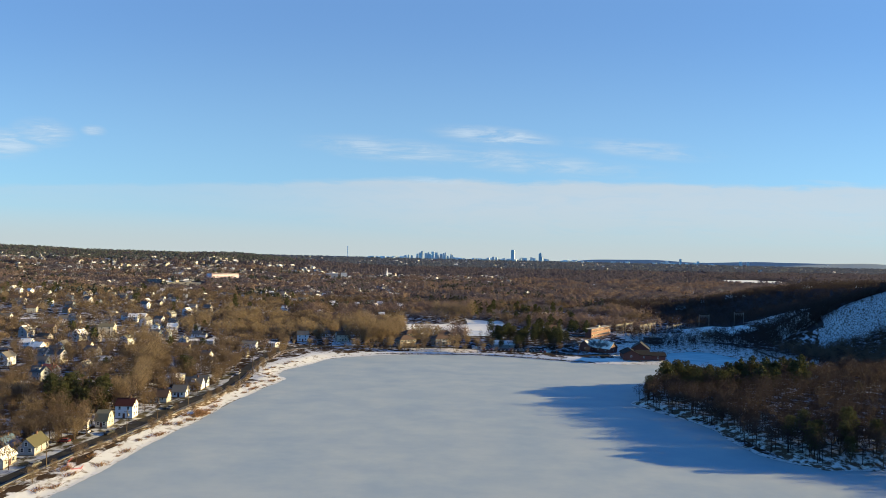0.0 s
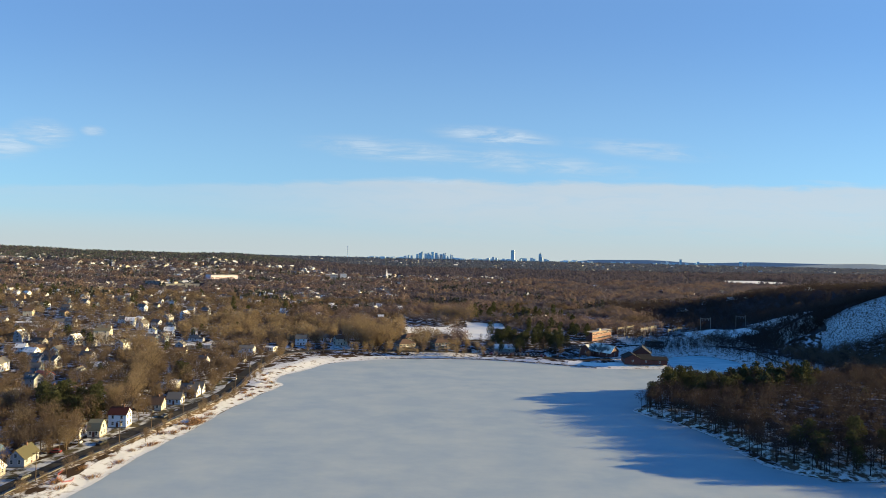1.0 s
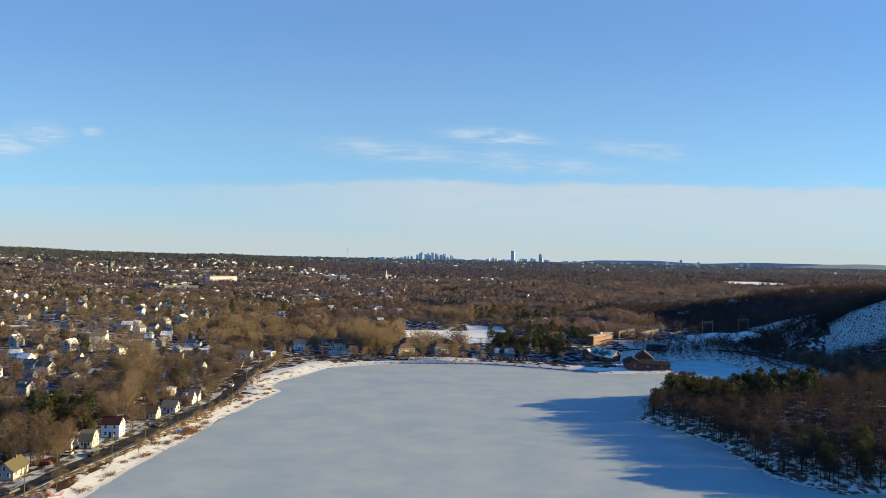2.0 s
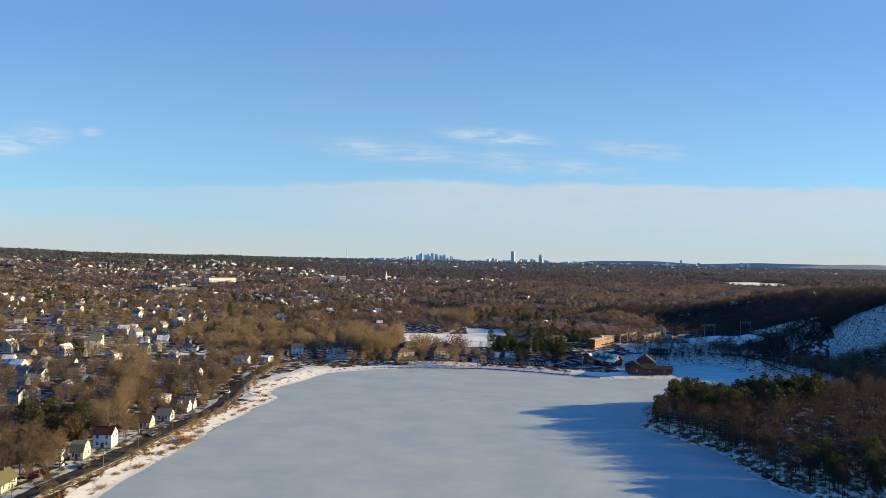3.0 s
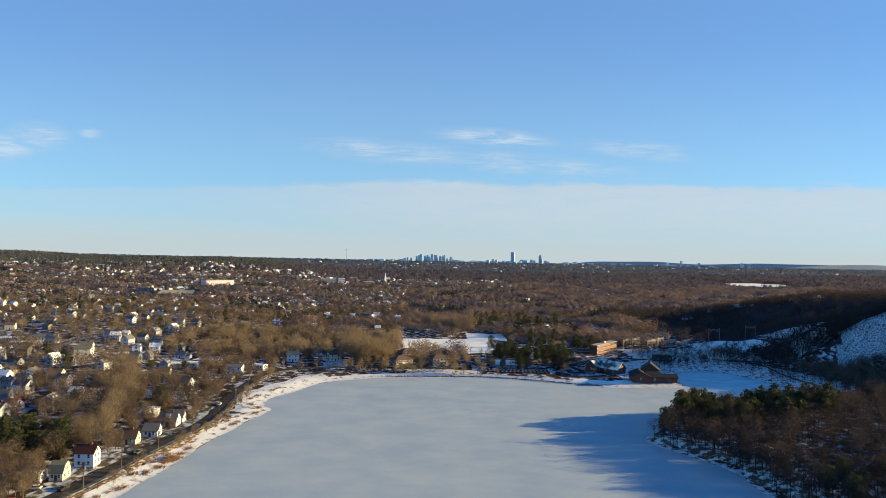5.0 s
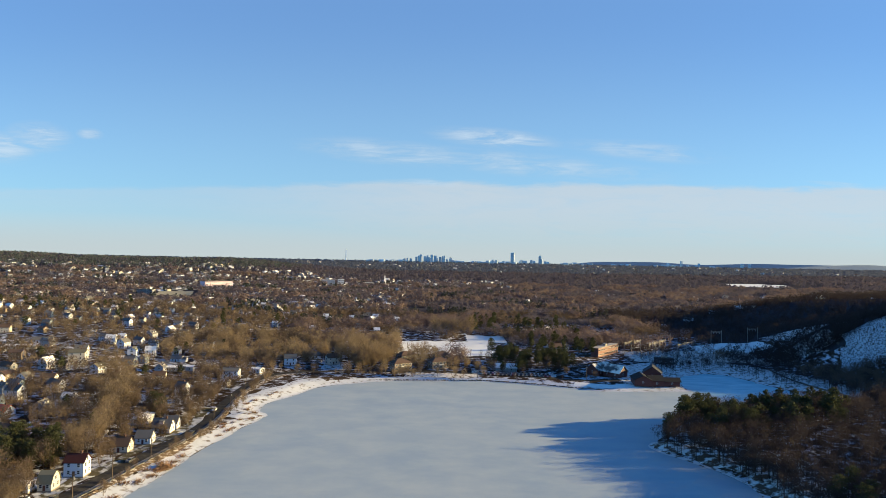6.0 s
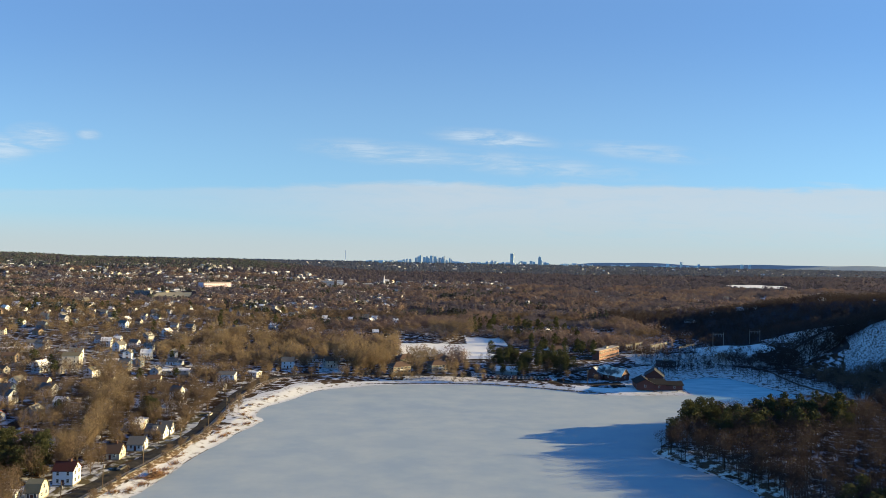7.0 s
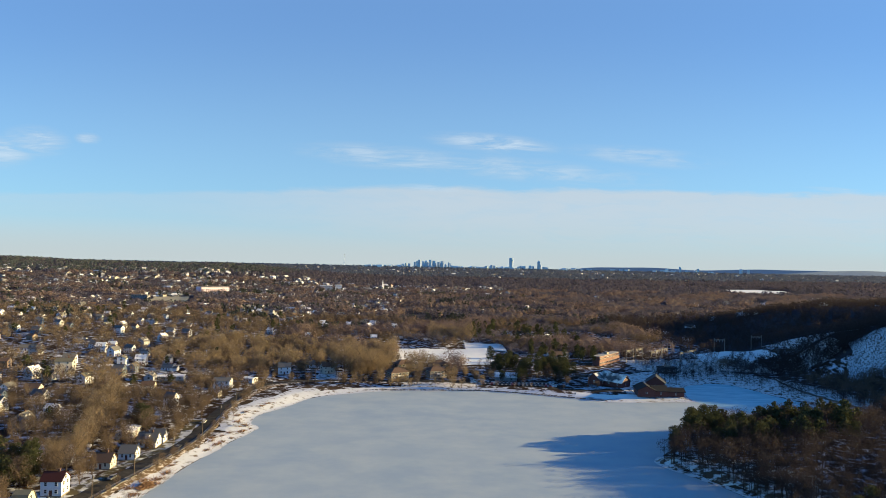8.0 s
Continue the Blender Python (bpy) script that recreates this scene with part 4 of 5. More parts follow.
lawn = strip("front_lawns", ROAD[70:150], -9.5, -3.4, 0.11, GRASS, "straw-green lawns with snow in front of the houses", "lawn", rag=0.9, cols=4)
weeds = strip("weedy_verge", ROAD[60:190], 4.9, 8.4, 0.13, material("brown_weeds", [(0.136, 0.091, 0.046), (0.098, 0.068, 0.036), (0.573, 0.521, 0.461)], (0.1, 0.5), bump=0.8, bump_scale=1.5, spread=(0.5, 0.62)), "brown weedy verge between the road and the snow", "verge", rag=1.0, cols=4)

# ---------------------------------------------------------------- woods
rng = np.random.default_rng(11)
OAKS = [tree_kind("tree", "bare brown deciduous tree with a broad twiggy crown", s, h, r, 1100, 0.07, 1.8, TWIG) for s, h, r in ((1, 13, 5.2), (2, 11, 4.4), (3, 15, 5.6))]
GOLD = [tree_kind("tree", "bare tree with dense golden-brown twigs", s, h, r, 1200, 0.075, 1.8, TWIG_GOLD, low=0.2) for s, h, r in ((4, 13, 5.5), (5, 16, 5.4))]
SLIM = [tree_kind("tree", "slender bare grey tree with upright limbs", s, h, r, 560, 0.065, 1.7, TWIG_GREY_SHADED, low=0.38, thick=0.17) for s, h, r in ((6, 14, 4.0), (7, 16, 4.4), (8, 12.5, 3.8))]
FULL = [pine_kind("pine_tree", "dense dark green evergreen reaching close to the ground", s, h, r, 3200, 0.62, 0.14) for s, h, r in ((13, 17, 5.2), (14, 19, 5.6))]
PINES = [pine_kind("pine_tree", "tall dark green pine with ragged layered branches", s, h, r, 2300, 0.58) for s, h, r in ((9, 18, 4.6), (10, 20, 5.0), (12, 15, 4.4))]
fresh = {id(o): o for o in OAKS + GOLD + SLIM + PINES + FULL}


def plant(kinds, P, low=0.8, high=1.2):
    Z = height(P[:, 0], P[:, 1])
    for (x, y), z in zip(P, Z):
        k = kinds[int(rng.integers(len(kinds)))]
        s = rng.uniform(low, high)
        m = pose(x, y, z - 0.1, 0, 0, rng.uniform(0, 360)) @ Matrix.Diagonal((s, s, s * rng.uniform(0.92, 1.1), 1))
        if id(k) in fresh:
            fresh.pop(id(k))
            k.matrix_basis = m
        else:
            copy_thing(k, Matrix()).matrix_basis = m


def scatter(n, x0, x1, y0, y1, test=None, gap=0.0):
    """Random open places in a rectangle, at most n of them."""
    P = ranged(rng, n, x0, x1, y0, y1)
    P = P[open_ground(P)]
    if test is not None:
        P = P[test(P[:, 0], P[:, 1])]
    if gap:
        keep = []
        for p in P:
            if all((p[0] - q[0]) ** 2 + (p[1] - q[1]) ** 2 > gap * gap for q in keep):
                keep.append(p)
        P = np.array(keep)
    return P


def on_point(x, y):
    """The wooded point between the two sheets of ice."""
    return (x > 100) & (y < 450) & (y > 120) & (x < 330)


# single trees: the lake road, the edge of the point, the far shore
plant(FULL, np.array([(-163, 286), (-170, 291), (-175, 297), (-166, 303), (-179, 289), (-160, 297), (-157, 290), (-171, 283), (-155, 376), (-150, 372), (-184, 295), (-172, 304), (-180, 302)]), 0.72, 0.95)
plant(GOLD, np.array([(-154, 303), (-158, 308), (-153, 316), (-162, 316), (-156, 324), (-160, 333), (-168, 356), (-174, 366), (-179, 377), (-186, 388), (-181, 396), (-172, 378), (-190, 412), (-214, 440), (-221, 462), (-208, 446)]), 1.15, 1.5)
plant(GOLD, np.array([(-68, 545), (-60, 541), (-52, 540), (-74, 552), (-64, 556), (-56, 553), (-48, 556), (-44, 549), (-80, 545), (-70, 562), (4, 745), (12, 748), (20, 746), (-6, 748), (28, 750), (36, 748)]), 1.35, 1.8)
plant(GOLD, np.array([(-66, 531), (-58, 528), (-50, 532), (-45, 537), (-55, 537), (-61, 536)]), 1.2, 1.55)
plant(OAKS, np.array([(-151, 247), (-150, 252), (-149, 257), (-156, 250), (-160, 256), (-157, 261), (-165, 250), (-168, 262), (-162, 268), (-172, 256), (-155, 266), (-176, 270)]), 0.7, 0.95)
left = scatter(900, -240, -140, 190, 430, gap=5.5)
plant(OAKS + OAKS + GOLD[:1] + SLIM[:1], left[:88], 0.75, 1.2)
side = scatter(900, -150, -120, 330, 505, lambda x, y: (to_line(x, y, ROAD) < 11) & (to_lake(x, y) > 22), gap=5.5)
plant(OAKS + GOLD[:1], side[:26], 0.45, 0.8)
bank = scatter(900, -134, -100, 190, 485, lambda x, y: (to_lake(x, y) < 18) & (to_line(x, y, ROAD) < 11), gap=5)
plant(OAKS[1:2] + GOLD[:1], bank[:20], 0.3, 0.55)
edge = scatter(900, 104, 230, 200, 352, lambda x, y: on_point(x, y) & (to_lake(x, y) < 34) & (x < 215), gap=4.2)
plant(SLIM, edge[:60], 0.75, 1.0)
brim = scatter(700, 104, 150, 290, 372, lambda x, y: on_point(x, y) & (to_lake(x, y) < 13), gap=3.4)
plant(SLIM, brim[:34], 0.5, 0.85)
tip = scatter(300, 108, 230, 330, 420, lambda x, y: on_point(x, y) & (to_lake(x, y) > 8), gap=5.2)
tip = tip[(tip[:, 0] > 128) & (tip[:, 1] > 350)]
high = tip[:, 0] < 168
plant(PINES, tip[high][:26], 0.72, 0.86)
plant(PINES, tip[~high][:14], 0.6, 0.78)
plant(PINES, np.array([(138, 381), (144, 387), (151, 393), (147, 380), (157, 397), (164, 402), (141, 376), (154, 386), (133, 373), (136, 377), (140, 384), (148, 390)]), 0.9, 1.02)
plant(PINES, np.array([(119, 354), (122, 360), (123, 366), (127, 369)]), 0.62, 0.72)
plant(PINES, np.array([(148, 262), (153, 256), (160, 262), (166, 254), (172, 262), (158, 270), (180, 256), (176, 270), (150, 268), (170, 258), (186, 262), (192, 252), (164, 248), (183, 246), (198, 266), (152, 252)]), 0.6, 0.9)
grove = scatter(700, 46, 110, 526, 590, gap=4.2)
plant(PINES, grove[:50], 0.66, 0.9)
far_side = scatter(700, -135, 120, 500, 560, lambda x, y: to_lake(x, y) > 9, gap=6.5)
plant(OAKS + SLIM[:1] + GOLD[:1], far_side[:45], 0.4, 0.85)

# the woods that nobody could count
CLOSE = [twig_crown(s, 480, h, r, 0.14, 1.5, 0.25) for s, h, r in ((51, 13, 5.0), (52, 11, 4.3), (53, 14, 4.4))]
MID = [twig_crown(s, 140, h, r, 0.38, 1.45, 0.2) for s, h, r in ((21, 11, 5.4), (22, 9.5, 4.8), (23, 12, 5.6), (20, 10.5, 5.0))]
ROUND = [shell_crown(s, 185, h, r, 0.86, 0.1) for s, h, r in ((71, 11, 6.0), (72, 9.5, 5.2), (73, 12, 6.4), (74, 10, 5.6))]
GOLD_MID = [twig_crown(s, 330, h, r, 0.25, 1.15, 0.12) for s, h, r in ((61, 11, 5.4), (62, 10, 5.0))]
SLIM_MID = [twig_crown(s, 200, h, r, 0.16, 1.35, 0.36) for s, h, r in ((24, 14, 4.4), (25, 15.5, 4.6), (19, 13, 4.2))]
HILL_TREES = [twig_crown(s, 56, h, r, 0.52, 1.7, 0.22) for s, h, r in ((28, 12, 4.6), (29, 14, 4.8))]
FAR = [shell_crown(s, 50, h, r, 2.1) for s, h, r in ((31, 10, 5.8), (32, 8.5, 5.0), (33, 11.5, 6.0), (34, 9.5, 6.2))]
TINY = [shell_crown(s, 12, h, r, 5.0, 0.0) for s, h, r in ((41, 10, 8.0), (42, 9, 7.4), (43, 12, 7.0))]
PINE_MID = [pine_crown(s, 300, h, r, 1.5, 20) for s, h, r in ((26, 18, 4.4), (27, 15, 4.0))]
PINE_FAR = [pine_crown(s, 28, h, r, 3.6, 10, 0.15) for s, h, r in ((36, 15, 5.0), (37, 12, 4.6))]
for K in (SLIM_MID, HILL_TREES, CLOSE):
    for j, (V, F) in enumerate(K):
        g = Geo().tube((0, 0, -0.5), (0, 0, V[:, 2].max() * 0.75), 0.2, 0.06, 3)
        T = np.array([(a, b, c) for a, b, c, *_ in g.F] + [(f[0], f[2], f[3]) for f in g.F if len(f) == 4])
        K[j] = (np.concatenate([V, np.array(g.V)]), np.concatenate([F, T + len(V)]))


def woods(name, P, kinds, mat, label, low=0.75, high=1.25):
    V, F = joined(P, kinds, rng, low, high)
    return tagged(new(name, mesh_data(name, V, F, [mat])), label, "woods", kind="stuff")


def in_view(x, y, spare=40):
    return np.abs(x) < 0.74 * y + spare


def housing(P):
    """How far the houses crowd out the trees of the town: bands along the streets, and the knoll."""
    x, y = P[:, 0], P[:, 1]
    band = smooth01(0.5 + 0.7 * np.sin(y / 31 + x / 74) + 0.4 * np.sin(x / 43 - y / 90))
    knoll = np.exp(-((x + 530) / 110) ** 2 - ((y - 830) / 80) ** 2)
    return np.maximum(0.62 * band * smooth01((-165 - x) / 30), 0.9 * knoll)


def stands(P, shift):
    """A patchy field of about -2 to 2 that sorts the woods into stands, thickets and gaps, longer across than deep."""
    x, y = P[:, 0] + 61 * shift, P[:, 1] + 37 * shift
    return np.sin(x / 47 + 1.7 * np.sin(y / 58)) + 0.7 * np.sin(y / 23 + 1.4 * np.sin(x / 71 + shift)) + 0.3 * np.sin(x / 17 - y / 29)


def hillside(x, y):
    return (x > 262) & (y > 440)


woods("roadside_woods", left[88:160], CLOSE, TWIG, "bare brown trees behind the lake road", 0.75, 1.15)
woods("bank_woods", np.concatenate([side[26:36], bank[20:34]]), CLOSE, TWIG, "low bare trees along the lake road", 0.4, 0.65)
woods("edge_woods", edge[60:125], SLIM_MID, TWIG_GREY_SHADED, "bare grey trees along the edge of the point", 0.8, 1.05)
woods("grove_trees", scatter(300, 40, 112, 522, 596)[:80], SLIM_MID, TWIG, "bare brown trees among the lakeside pines", 0.55, 0.85)
woods("far_shore_woods", far_side[45:80], CLOSE, TWIG, "bare brown trees along the far shore", 0.4, 0.85)
# the point
P = scatter(3200, 112, 330, 120, 445, lambda x, y: on_point(x, y) & in_view(x, y, 30))
woods("point_woods", P[:1250], SLIM_MID, TWIG_GREY_SHADED, "dense bare woods on the shaded point", 0.75, 1.05)
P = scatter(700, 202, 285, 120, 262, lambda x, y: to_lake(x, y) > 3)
woods("outer_point_woods", P[:270], SLIM_MID, TWIG_GREY_SHADED, "bare woods along the outer shore of the point", 0.8, 1.1)
P = scatter(260, 130, 235, 340, 425, lambda x, y: on_point(x, y))
woods("point_pines", P[:40], PINE_MID, NEEDLE, "dark pines among the bare woods", 0.7, 1.0)
# the town's trees
P = scatter(9500, -700, -130, 240, 1000, lambda x, y: in_view(x, y))
P = P[housing(P) < rng.uniform(0, 1, len(P))][:2900]
close = P[:, 1] < 420
woods("near_town_trees", P[close][:300], CLOSE, TWIG, "bare brown trees between the nearest houses", 0.6, 1.0)
woods("town_trees", P[~close][:2300], MID, TWIG, "bare brown trees between the houses", 0.65, 1.1)
P = scatter(2200, -640, -155, 420, 1000, lambda x, y: in_view(x, y))
P = P[housing(P) < rng.uniform(0, 1, len(P))]
woods("town_golden_trees", P[:560], MID, TWIG_GOLD, "bare golden-brown trees between the houses", 0.7, 1.1)
P = scatter(220, -640, -160, 300, 1000, lambda x, y: in_view(x, y))
woods("town_pines", P[:70], PINE_MID, NEEDLE, "dark evergreens between the houses", 0.5, 0.85)
# behind the far shore
P = scatter(7500, -170, 330, 545, 1000, lambda x, y: ~hillside(x, y) & ~((x > 20) & (x < 255) & (y < 660)))
P = P[stands(P, 0) > -0.55]
tint = stands(P, 2)
P, tint = P[:2100], tint[:2100]
woods("valley_trees", P[tint > 0.3], ROUND, TWIG_RED, "reddish-brown bare woods behind the far shore", 0.7, 1.3)
woods("valley_brown_trees", P[(tint <= 0.3) & (tint > -0.5)], ROUND, TWIG, "bare brown woods behind the far shore", 0.6, 1.15)
woods("valley_grey_trees", P[tint <= -0.5], MID, TWIG_FAR, "grey bare woods behind the far shore", 0.5, 1.0)
P = scatter(1500, -235, 0, 535, 690)
woods("valley_golden_trees", P[:330], GOLD_MID, TWIG_GOLD, "bare golden willows in the valley", 1.0, 1.6)
P = scatter(500, 30, 160, 560, 900, lambda x, y: (y > 600) & ((x > 84) | (y > 760)))
woods("valley_pines", P[:60], PINE_MID, NEEDLE, "dark pine groves behind the car park", 0.65, 0.95)
P = scatter(700, 180, 310, 552, 660, lambda x, y: (to_lake(x, y) > 4))
woods("substation_trees", P[:330], SLIM_MID, TWIG_GREY_SHADED, "thin bare trees along the frozen inlet", 0.4, 0.75)
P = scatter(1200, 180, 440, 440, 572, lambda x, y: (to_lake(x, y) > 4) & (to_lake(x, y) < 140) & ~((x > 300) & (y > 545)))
woods("inlet_trees", P[:440], SLIM_MID, TWIG_GREY_SHADED, "bare trees on the shaded shore of the inlet", 0.5, 0.85)
P = scatter(13000, 262, 900, 562, 1100, lambda x, y: hillside(x, y) & in_view(x, y, 90) & ~((x > 328) & (y < 579)) & ~((abs(x - 292) < 34) & (abs(y - 660) < 20)))
woods_on_slope = scatter(2600, 288, 470, 436, 552, lambda x, y: to_lake(x, y) > 12)
woods("slope_woods", woods_on_slope[:950], HILL_TREES, TWIG, "bare brown woods on the slope above the inlet", 0.65, 0.95)
P = P[~((P[:, 0] < 405) & (P[:, 1] > 606) & (P[:, 1] < 694)) | (rng.uniform(0, 1, len(P)) < 0.75)]
woods("hill_woods", P[:4700], HILL_TREES, TWIG_GREY_SHADED, "bare woods on the shaded hillside", 0.75, 1.05)
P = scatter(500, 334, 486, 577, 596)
woods("crest_woods", P[:230], HILL_TREES, TWIG_GREY_SHADED, "bare trees along the crest above the quarry", 0.55, 0.85)
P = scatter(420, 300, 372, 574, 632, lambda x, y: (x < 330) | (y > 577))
woods("foot_woods", P[:260], HILL_TREES, TWIG_GREY_SHADED, "bare woods at the foot of the shaded hill", 0.7, 1.0)
P = np.concatenate([scatter(160, -45, 62, 578, 596)[:44], ranged(rng, 14, -40, 62, 597, 604)])
woods("field_edge_trees", P, SLIM_MID, TWIG, "thin bare trees in front of the playing field", 0.4, 0.75)
P = scatter(300, -80, 40, 503, 545, lambda x, y: to_lake(x, y) > 6)
woods("lodge_trees", P[:55], CLOSE, TWIG_GOLD, "bare trees round the lakeside apartments", 0.5, 0.85)
# further off
P = scatter(42000, -1500, 1600, 980, 2000, in_view)
P = P[stands(P, 0) > -0.45]
tint = stands(P, 2) + rng.normal(0, 0.25, len(P))
P, tint = P[:11500], tint[:11500]
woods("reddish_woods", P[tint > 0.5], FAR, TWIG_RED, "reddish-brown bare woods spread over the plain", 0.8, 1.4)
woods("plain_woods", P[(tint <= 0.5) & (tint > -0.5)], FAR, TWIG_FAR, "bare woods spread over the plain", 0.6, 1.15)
woods("dusky_woods", P[tint <= -0.5], FAR, TWIG_HAZE, "haze-greyed bare woods spread over the plain", 0.5, 0.95)
P = scatter(16000, -1500, 1600, 760, 2000, lambda x, y: in_view(x, y) & ~hillside(x, y))
P = P[stands(P, 5) > 0.8]
woods("plain_pines", P[:3000], PINE_FAR, NEEDLE_PLAIN, "dark evergreen stands scattered over the plain", 0.6, 1.0)
P = scatter(34000, -3700, 3700, 1950, 4880, lambda x, y: in_view(x, y, 100))
P = P[:19000]
# the haze over these woods lies in their twig colours
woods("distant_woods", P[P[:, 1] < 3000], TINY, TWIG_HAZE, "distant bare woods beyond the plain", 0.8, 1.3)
woods("horizon_woods", P[P[:, 1] >= 3000], TINY, TWIG_BLUE_HAZE, "bare woods up to the horizon, coloured blue-grey for haze", 0.9, 1.5)
P = scatter(30000, -2300, -300, 1850, 2900, lambda x, y: in_view(x, y, 100) & (height(x, y) > 38))
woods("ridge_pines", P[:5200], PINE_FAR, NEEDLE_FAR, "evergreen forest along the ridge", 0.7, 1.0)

# ---------------------------------------------------------------- far buildings


def cottage(L, D, H, R):
    g = Geo().prism(gable_outline(D, H, R), -L / 2, L / 2)
    r = gable_roof(Geo(), D, H, R, -L / 2, L / 2, 0.3, 0.5)
    return g, r


def distant_town(name, P, label, low, high, big=1.0):
    rng2 = np.random.default_rng(len(P))
    V, F, I, k = [], [], [], 0
    Z = height(P[:, 0], P[:, 1])
    shapes = [cottage(11, 8.5, 6, 3.4), cottage(9, 9, 6.5, 3.6), cottage(15, 10, 4.5, 3.0), cottage(12, 11, 8.5, 2.4)]
    for (x, y), z in zip(P, Z):
        s, a, j = rng2.uniform(low, high) * big, rng2.uniform(0, 3.14), int(rng2.integers(4))
        c, si = s * math.cos(a), s * math.sin(a)
        wall, roof = int(rng2.choice([0, 0, 1, 2, 2])), int(rng2.choice([3, 3, 4, 5]))
        for g, m in zip(shapes[j], (wall, roof)):
            V += [(x + c * u - si * v, y + si * u + c * v, z + s * w - 2.0) for u, v, w in g.V]
            F += [tuple(i + k for i in f) for f in g.F]
            I += [m] * len(g.F)
            k += len(g.V)
    return tagged(new(name, mesh_data(name, V, F, [WHITE, CREAM, GREYWALL, SHINGLE, SHINGLE_BROWN, SNOWROOF], I)), label, "houses", kind="stuff")


P = scatter(5200, -1500, -90, 960, 1900, in_view)
distant_town("distant_houses", P[:1500], "pale houses scattered among bare trees", 0.6, 0.95)
P = scatter(500, -120, 1200, 800, 1900, in_view)
distant_town("valley_houses", P[:130], "a few houses in the wooded valley", 0.6, 0.9)
P = scatter(3000, -2600, 200, 1850, 2230, in_view)
distant_town("ridge_houses", P[:520], "pale houses on the slope below the ridge", 0.8, 1.2)
P = scatter(3000, -900, 3400, 3100, 4650, in_view)
distant_town("horizon_houses", P[:420], "pale buildings of the distant suburbs", 0.8, 1.5)

place(flat_block("school", "long pinkish-white school building", "school", 70, 34, 13, paint("pale_pink_brick", (0.560, 0.450, 0.540)), SHINGLE, 14, 3), -566, 1600, 42, 90, 60)
place(flat_block("apartment_tower", "grey slab tower with a lit pale end", "tower block", 32, 10, 14, paint("dark_slab_cladding", (0.10, 0.11, 0.14)), SHINGLE, 9, 6), -560, 1215, -6, 44, 30)
sheet("school_field", -582, -514, 1210, 1415, 20, material("straw_turf", [(0.300, 0.255, 0.160), (0.250, 0.215, 0.135), (0.340, 0.300, 0.200)], (0.03, 0.2)), "straw-coloured playing field", "field", 0.6)


def church(label):
    root = tagged(new("church"), label, "church")
    part("nave", Geo().prism(gable_outline(13, 9, 6), -13, 13), WHITE, root)
    part("roof", gable_roof(Geo(), 13, 9, 6, -13, 13), SHINGLE, root)
    part("tower", Geo().box(13.1, 18, -2.6, 2.6, -1, 19), WHITE, root)
    V = [(13.4, -2.2, 19), (17.7, -2.2, 19), (17.7, 2.2, 19), (13.4, 2.2, 19), (15.55, 0, 38)]
    part("spire", Geo().add(V, [(0, 1, 4), (1, 2, 4), (2, 3, 4), (3, 0, 4), (0, 3, 2, 1)]), WHITE, root)
    return root


place(church("white church with a tall pointed steeple"), -173, 1868, -62, 40, 20)
for x, y, L, D, H, w in ((-320, 1800, 34, 20, 16, GREYWALL), (-290, 1830, 18, 18, 18, WHITE), (-215, 1860, 26, 16, 10, CREAM)):
    place(flat_block("town_hall", "pale flat-roofed building in the distant town", "building", L, D, H, w, SNOW, 6, 3), x, y, 10, 40, 30)
tagged(new("far_lake", mesh_data("far_lake", [(1010, 2190, 10.8), (1060, 2150, 10.8), (1160, 2160, 10.8), (1250, 2260, 10.8), (1310, 2420, 10.8), (1230, 2470, 10.8), (1090, 2420, 10.8)], [(0, 1, 2, 3, 4, 5, 6)], [SNOW])), "small frozen lake in the distant woods", "frozen lake", kind="structure")

# Skyline colours, lightened and blued so that the towers look hazy.
TOWER_GLASS = paint("hazed_curtain_wall", (0.52, 0.58, 0.65), rough=0.4)
TOWER_PALE = paint("hazed_pale_concrete", (0.70, 0.76, 0.82))
TOWER_DARK = paint("hazed_tower_cladding", (0.50, 0.56, 0.63))


def tower(x, w, d, h, mat, step=0.0, mast=0.0):
    """One distant tower on the horizon, its storeys marked by projecting floors."""
    root = tagged(new("tower"), "distant city tower in the haze", "skyscraper", "city skyline")
    y = 4480 + (x * 7919) % 340
    z = float(height(x, y)) - 4
    h = h + 16
    n = max(3, int(h / 9))
    levels = [(0.0, 0.0)]
    for i in range(1, n):
        s = h * (1 - step) * i / n
        levels += [(s, 0.0), (s, 0.4), (s + 1.2, 0.4), (s + 1.2, 0.0)]
    levels.append((h * (1 - step), 0.0))
    V = [(a * (w / 2 + o), b * (d / 2 + o), s) for s, o in levels for a, b in ((-1, -1), (1, -1), (1, 1), (-1, 1))]
    F = [(4 * i + j, 4 * i + (j + 1) % 4, 4 * i + 4 + (j + 1) % 4, 4 * i + 4 + j) for i in range(len(levels) - 1) for j in range(4)]
    k = 4 * len(levels) - 4
    part("shaft", Geo().add(V, F + [(0, 3, 2, 1), (k, k + 1, k + 2, k + 3)]), mat, root)
    if step:
        part("crown", Geo().box(-w * 0.32, w * 0.32, -d * 0.32, d * 0.32, h * (1 - step), h), mat, root)
    if mast:
        part("mast", Geo().tube((0, 0, h), (0, 0, h + mast), 1.2, 0.4, 5), STEEL, root)
    root.matrix_basis = pose(x, y, z, 0, 0, -13 - (x * 31) % 13)


rng = np.random.default_rng(8)
